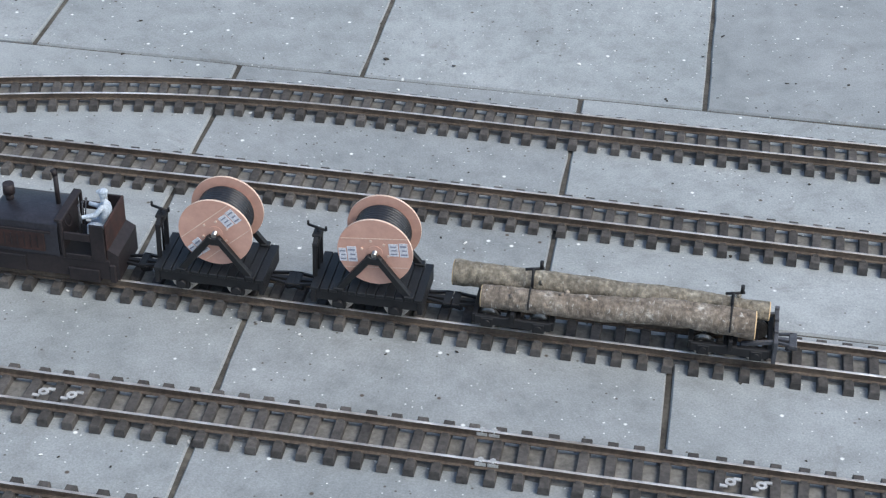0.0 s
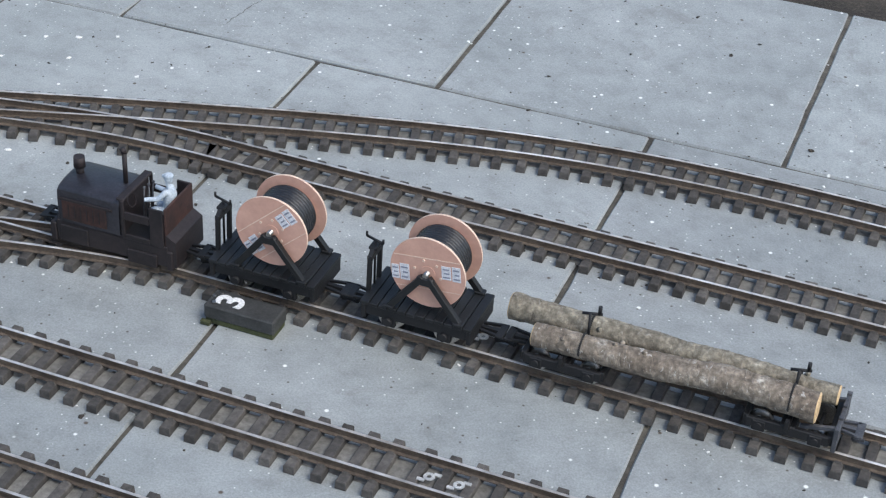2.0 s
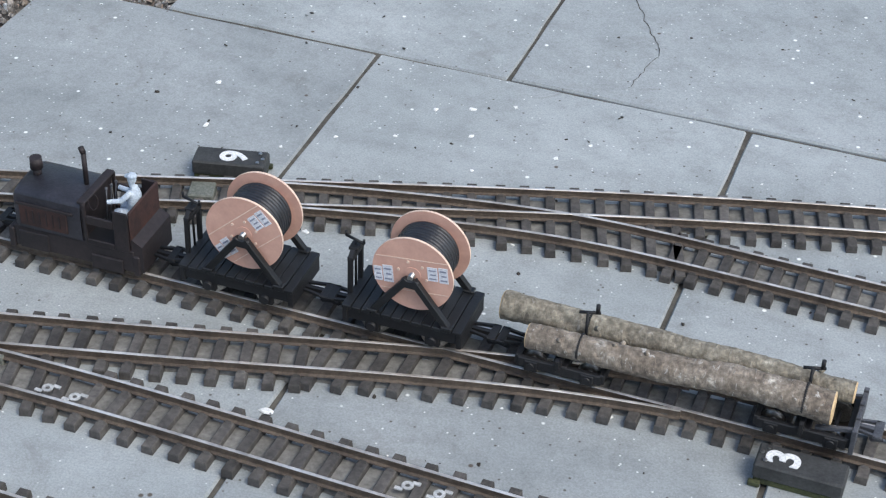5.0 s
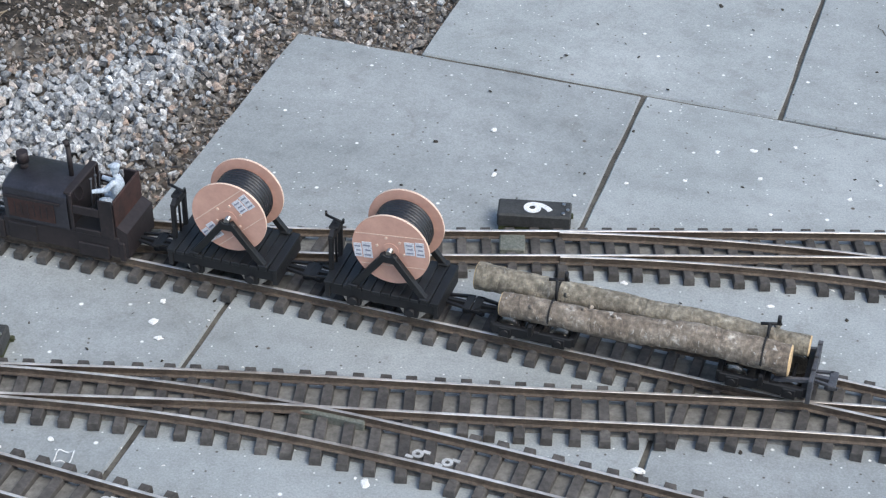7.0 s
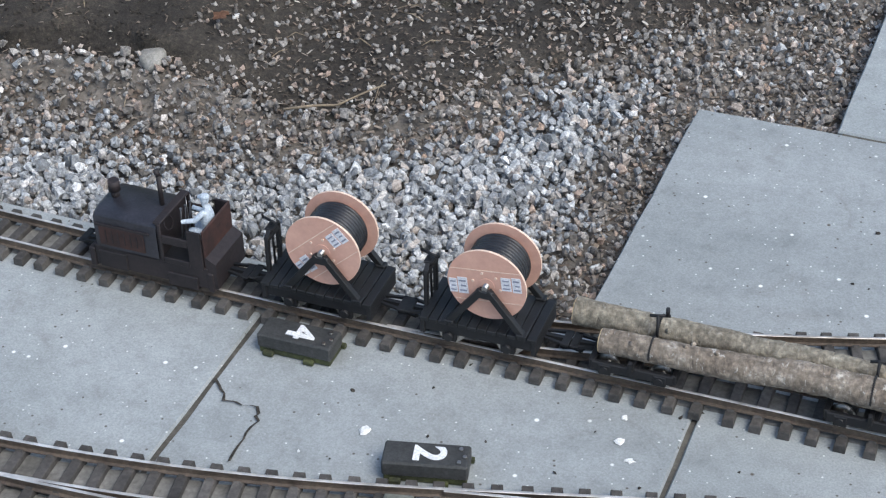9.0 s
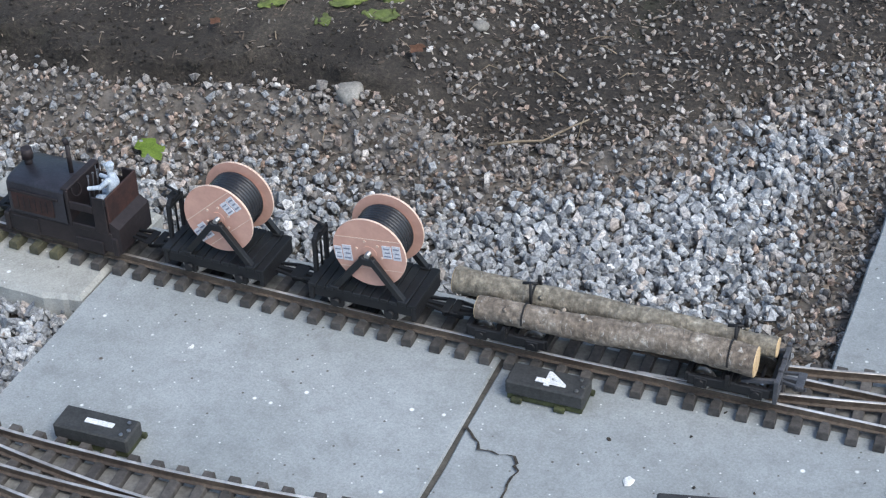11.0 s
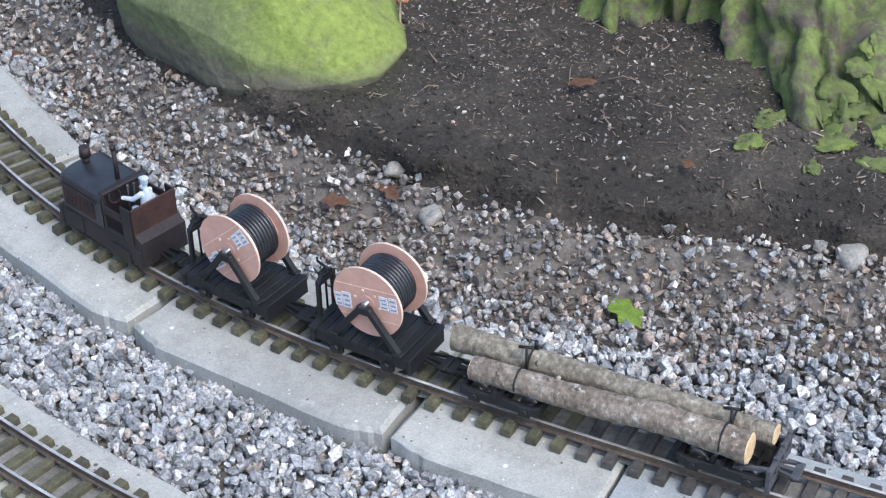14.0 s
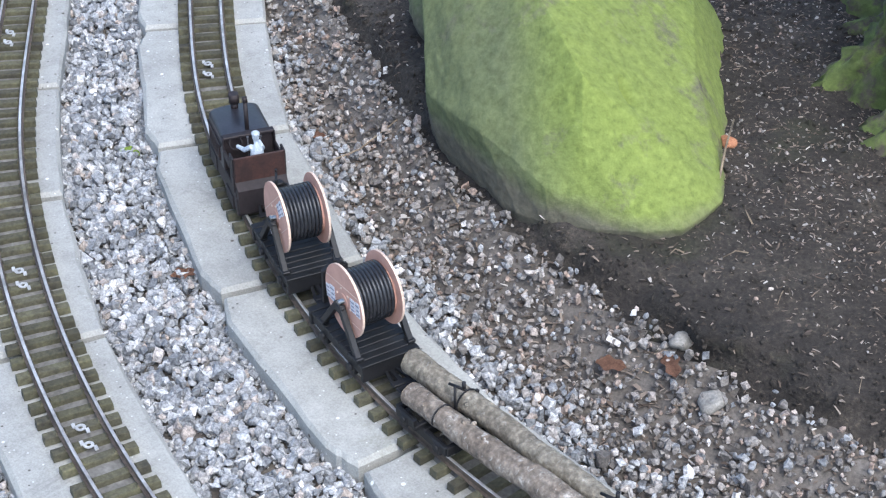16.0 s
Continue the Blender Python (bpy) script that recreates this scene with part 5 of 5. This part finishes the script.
for lx, ly, ll, lw, lt, lm, ltxt in (
    (-3.952, 0.691, 0.032, 0.018, 10, LEAF, "small yellow-green leaf on the gravel"),
    (-3.701, 0.503, 0.034, 0.020, 60, BROWNLEAF, "dead brown leaf on the gravel"),
    (-3.758, 0.866, 0.026, 0.015, 30, BROWNLEAF, "curled dead leaf on the gravel"),
    (-3.081, 0.621, 0.042, 0.020, -50, BROWNLEAF, "dead brown leaf at the foot of the bank"),
    (-3.151, 0.608, 0.036, 0.022, 20, BROWNLEAF, "dead brown leaf at the foot of the bank"),
    (-2.843, 0.202, 0.026, 0.016, 15, BROWNLEAF, "reddish dead leaf on the gravel"),
    (-2.887, 0.836, 0.040, 0.018, 35, BROWNLEAF, "tan dead leaf on dark soil"),
    (-2.407, 1.047, 0.040, 0.026, 5, BROWNLEAF, "tan dead leaf on dark soil"),
    (-2.43, 0.70, 0.030, 0.018, 70, BROWNLEAF, "dead leaf below the root"),
    (-2.719, 0.703, 0.022, 0.014, 80, BROWNLEAF, "pale dead leaf on dark soil"),
):
    leaf(lx, ly, ll, lw, lt, lm, ltxt, 8)

ORANGE = grained("orange_brown_pebble", (0.35, 0.14, 0.07), (0.5, 0.24, 0.13), 60, 0.8)
small_stone(-3.19, 0.99, 0.020, "small orange-brown pebble beside the boulder", ORANGE, 2)
small_stone(-3.175, 0.877, 0.017, "small reddish stone on the soil", ORANGE, 3)
small_stone(-2.372, 0.829, 0.022, "pale crumbly stone on dark soil", None, 4)
small_stone(-3.088, 0.66, 0.026, "flat grey stone at the foot of the bank", None, 5)
small_stone(-3.02, 0.60, 0.03, "flat grey stone at the foot of the bank", None, 6)


def twig(points, r, label):
    """A crooked dry stick through a few places on the ground."""
    bm = bmesh.new()
    ps = [Vector((x, y, ground_z(x, y) + z)) for x, y, z in points]
    rings = []
    for k, p in enumerate(ps):
        way = (ps[min(k + 1, len(ps) - 1)] - ps[max(k - 1, 0)]).normalized()
        side, up = way.orthogonal().normalized(), way.cross(way.orthogonal()).normalized()
        q = r * (1 - 0.6 * k / len(ps))
        rings.append([bm.verts.new(p + q * (side * math.cos(a) + up * math.sin(a))) for a in (0, 1.05, 2.09, 3.14, 4.19, 5.24)])
    for a, b in zip(rings, rings[1:]):
        for k in range(6):
            bm.faces.new((a[k], a[(k + 1) % 6], b[(k + 1) % 6], b[k])).smooth = True
    bm.faces.new(rings[0])
    bm.faces.new(rings[-1])
    bmesh.ops.recalc_face_normals(bm, faces=bm.faces[:])
    tagged(part("twig", bm, TWIG), label, "twig")


twig([(-2.305, 0.575, 0.022), (-2.27, 0.585, 0.024), (-2.235, 0.592, 0.025), (-2.20, 0.628, 0.022), (-2.185, 0.65, 0.018)], 0.0022, "pale dry bent twig lying on the gravel")
twig([(-3.704, 0.82, 0.014), (-3.68, 0.86, 0.02), (-3.65, 0.91, 0.012)], 0.0018, "dry twig leaning at the boulder")
twig([(-3.496, 0.80, 0.008), (-3.47, 0.78, 0.012), (-3.444, 0.75, 0.008)], 0.0016, "dry twig under the boulder")
twig([(-3.16, 0.899, 0.008), (-3.18, 0.96, 0.02), (-3.202, 1.031, 0.02)], 0.0018, "dry twig on dark soil beside the boulder")
tw = random.Random(3)
for _ in range(46):
    x, y = tw.uniform(-3.4, -2.1), tw.uniform(0.55, 1.1)
    if y - float(BANK(np.float64(x))) > -0.06 and not (-3.7 < x < -3.15 and y > 0.72) and not (-2.85 < x < -2.35 and y > 0.85):
        a, l = tw.uniform(0, 6.28), tw.uniform(0.02, 0.05)
        twig([(x + math.cos(a) * l * k, y + math.sin(a) * l * k + tw.uniform(-0.002, 0.002), 0.003 + (0.006 if k == 0.5 else 0)) for k in (0, 0.5, 1)], tw.uniform(0.0006, 0.0012), "thin dry twig on dark soil")


def spot_shape(rng):
    n = 9
    rim = [rng.uniform(0.3, 0.6) for _ in range(n)]
    v = [(math.cos(6.283 * k / n) * q, math.sin(6.283 * k / n) * q * 0.75, 0.0) for k, q in enumerate(rim)]
    v += [(x * 0.7, y * 0.7, 0.12) for x, y, z in v]
    return v, [tuple(range(n, 2 * n))] + [(k, (k + 1) % n, n + (k + 1) % n, n + k) for k in range(n)]


def dropping(x, y, size, seed, z=0.0004):
    v, f = spot_shape(random.Random(seed))
    me = bpy.data.meshes.new("bird_dropping")
    me.from_pydata([(a * size, b * size, c * size * 0.8) for a, b, c in v], [], f)
    me.materials.append(DROPPING)
    tagged(part("bird_dropping", me, DROPPING, at=pose(x, y, z, 0, 0, seed * 37)), "small white bird dropping on the concrete", "dropping", "bird droppings")


for k, (dx, dy, ds) in enumerate(((-1.462, 0.487, 0.011), (-1.446, 0.386, 0.010), (-1.177, 0.491, 0.010), (-1.213, 0.418, 0.008), (-1.132, 0.503, 0.010), (-1.121, 0.441, 0.009), (-1.012, 0.417, 0.010), (-1.08, 0.521, 0.008), (-1.265, 0.198, 0.011), (-1.099, 0.187, 0.010), (-1.283, 0.399, 0.007), (-1.106, 0.366, 0.007), (-1.342, 0.361, 0.007), (-1.769, 0.028, 0.014), (-1.754, 0.001, 0.011), (-1.77, 0.065, 0.009), (-1.485, -0.177, 0.015), (-1.812, -0.175, 0.010), (-1.22, -0.107, 0.016), (-1.239, -0.144, 0.010), (-2.028, -0.01, 0.017), (-2.539, 0.1, 0.009), (-1.769, 0.063, 0.008))):
    dropping(dx, dy, ds, k + 1)


def specks(name, material, count, seed, sizes, label, category):
    """Crumbs strewn over the slabs."""
    rng = random.Random(seed)
    spots = []
    for _ in range(count):
        v = rng.uniform(-0.57, 0.9)
        u = rng.uniform(-2.15 if v < -0.08 else -1.6, 0.75)
        p = E1 * u + E2 * v
        spots.append((p.x, p.y, 0.0004, rng.uniform(*sizes) * rng.choice((0.6, 0.8, 1.0, 1.4)), True))
    chips(name, spots, spot_shape, material, label, category)


specks("white_specks", DROPPING, 300, 21, (0.0015, 0.005), "tiny white specks strewn over the concrete slabs", "specks")
specks("dirt_crumbs", SOIL, 420, 22, (0.0015, 0.007), "dark crumbs of dirt strewn over the concrete slabs", "dirt")


def cover_plate(x, y, turn, l, w, name, label):
    bm = bmesh.new()
    box(bm, (-l / 2, -w / 2, 0), (l / 2, w / 2, 0.0135), 0.0015)
    tagged(part(name, bm, PLATE, at=pose(x, y, 0.0004, 0, 0, turn)), label, "point plate", "point plates")


cover_plate(-1.400, 0.234, 8, 0.030, 0.030, "point_plate", "grey plate between the rails beside a point motor")
cover_plate(-1.964, -0.121, 5, 0.030, 0.030, "point_plate", "grey plate between the rails beside a point motor")
cover_plate(-1.55, -0.095, -7, 0.10, 0.009, "point_plate", "long grey frog plate between two joining rails")


def moss_patch(x, y, size, seed):
    """A low cushion of moss on the soil."""
    bm = bmesh.new()
    bmesh.ops.create_icosphere(bm, subdivisions=4, radius=size / 2)
    for v in bm.verts:
        q = 1 + 0.4 * noise.fractal(v.co * (3 / size) + Vector((seed * 5, 0, 0)), 1.0, 2.0, 3)
        v.co.x *= q
        v.co.y *= q * 0.8
        v.co.z = v.co.z * 0.13 + 0.004 * noise.noise(v.co * 90)
    for f in bm.faces:
        f.smooth = True
    tagged(part("moss_cushion", bm, MOSSPAD, at=pose(x, y, ground_z(x, y), 0, 0, seed * 50)), "low cushion of green moss on soil below the root", "moss", "moss cushions")


for k, (mx, my, ms) in enumerate(((-2.655, 0.765, 0.04), (-2.575, 0.745, 0.035), (-2.50, 0.77, 0.05), (-2.56, 0.80, 0.06), (-2.64, 0.83, 0.05))):
    moss_patch(mx, my, ms, k + 1)


def twisted_wire(x, y):
    bm = bmesh.new()
    ring(bm, 0.0085, 0.0075, -0.0005, 0.0005, 28)
    for v in bm.verts:
        v.co.x *= 1.5
        v.co.y += 0.004 * math.sin(3 * math.atan2(v.co.z, v.co.x))
    tagged(part("wire_loop", bm, WHITE, at=pose(x, y, 0.0045, 90, 0, 55)), "pale loop of thin wire lying on the slab", "wire")


twisted_wire(-1.788, -0.201)


def rail_screw(x, y):
    bm = bmesh.new()
    tube(bm, (0, 0, -0.001), (0, 0, 0.002), 0.0035, seg=8)
    box(bm, (-0.006, -0.003, -0.006), (0.006, 0.003, 0.0), 0.0006)
    tagged(part("rail_clamp_screw", bm, DULLSTEEL, at=pose(x, y, 0.0175, 0, 0, -8)), "bright screw of a rail clamp on the rail", "screw", "rail clamp screws")


for cx, cy in ((0.047, -0.3475), (0.060, -0.3495), (0.045, -0.3955), (0.058, -0.3975)):
    rail_screw(cx, cy)


def second_stone():
    """A smaller mossy rock behind the boulder."""
    bm = bmesh.new()
    bmesh.ops.create_icosphere(bm, subdivisions=4, radius=0.105)
    for v in bm.verts:
        v.co.z *= 0.8
        v.co += v.co.normalized() * (0.05 * noise.noise(v.co * 7) + 0.004 * noise.noise(v.co * 60))
    for f in bm.faces:
        f.smooth = True
    tagged(part("boulder", bm, BOULDER, at=pose(-3.70, 1.17, 0.09)), "smaller mossy rock behind the large boulder", "boulder")


second_stone()

# ---- motion ----
S_ZERO = main_s(0.0)


RUN_T = list(range(-1, 18))
RUN_S = [0.0417, 0.2543, 0.4638, 0.6713, 0.8775, 1.0834, 1.2894, 1.4961, 1.7039, 1.9160, 2.1255, 2.3353, 2.5485, 2.7628, 2.9777, 3.1928, 3.4075, 3.621, 3.8324]
_run = spline(list(zip(RUN_T, RUN_S)))


def ride(t, offset, base):
    """The pose of a vehicle whose two axles, base apart, sit on the main line offset ahead of the drum."""
    s = S_ZERO + float(_run(np.float64(t))) + offset
    xa, ya, _ = MAIN.at(s + base / 2)
    xb, yb, _ = MAIN.at(s - base / 2)
    return pose((xa + xb) / 2, (ya + yb) / 2, 0, 0, 0, math.degrees(math.atan2(ya - yb, xa - xb)))


def pull(t):
    """How far ahead of the drum the locomotive runs: its coupling stretches on the way."""
    return 0.208 + 0.015 * float(smooth(4.0, 11.0, t)) + 0.005 * float(smooth(13.0, 15.0, t))


def motions():
    steps = [k * 0.5 for k in range(33)]
    deck = pose(-0.0085, 0, 0.1065)
    for ob, offset, base, local in (
        (LOCO_TRAIN, None, 0.08, pose(0, 0, 0)),
        (DRIVER, None, 0.08, pose(0, 0, 0)),
        (WAGON_A, 0.0145, 0.066, pose(0, 0, 0)),
        (WAGON_B, -0.1725, 0.066, pose(0, 0, 0)),
        (REEL_A, 0.0145, 0.066, deck @ pose(0, 0, 0, 0, 42, 0)),
        (REEL_B, -0.1725, 0.066, deck @ pose(0, 0, 0, 0, 6, 0)),
        (LOG_WAGON, -0.465, 0.2455, pose(0, 0, 0)),
        (LOG_NEAR, -0.465, 0.2455, pose(0.007, 0.0190, 0.0630, 0, -1.6, 180)),
        (LOG_FAR, -0.465, 0.2455, pose(0.0185, -0.0160, 0.0620, 0, 0, 180)),
    ):
        walk(ob, [(t, ride(t, pull(t) if offset is None else offset, base) @ local) for t in steps])
    for bogie, x in ((BOGIE_FRONT, 0.123), (BOGIE_REAR, -0.1225)):
        rows = []
        for t in steps:
            whole = ride(t, -0.465, 0.2455)
            own = ride(t, -0.465 + x, 0.059)
            h = math.degrees((whole.inverted() @ own).to_euler().z)
            rows.append((t, pose(x, 0, 0, 0, 0, h)))
        walk(bogie, rows)
    ticks = [k * 0.1 for k in range(161)]
    for owner in (WAGON_A, WAGON_B, BOGIE_FRONT, BOGIE_REAR, LOCO_TRAIN):
        for ob in owner.children:
            if ob.name.startswith("wheelset"):
                x, z = ob.location.x, ob.location.z
                r = z - TOP
                walk(ob, [(t, pose(x, 0, z) @ Matrix.Rotation(float(_run(np.float64(t)) - RUN_S[1]) / r, 4, "Y")) for t in ticks])


build_track(UPPER, "outermost garden railway track on the slabs", into=MAIN, merge=[SECOND], drop=0.0002)
build_track(SECOND, "second garden railway track joining the outermost one", into=UPPER, drop=0.0004)
build_track(MAIN, "main garden railway track that curves away over concrete blocks", merge=[UPPER, LOWER])
build_track(LOWER, "branch track leaving the main line and curving beside it", into=MAIN, merge=[THIRD, FOURTH], drop=0.0002)
build_track(THIRD, "brown-railed track joining the branch", into=LOWER, drop=0.0004)
build_track(FOURTH, "brown-railed track joining the branch before the curve", into=LOWER, drop=0.0006)

motions()
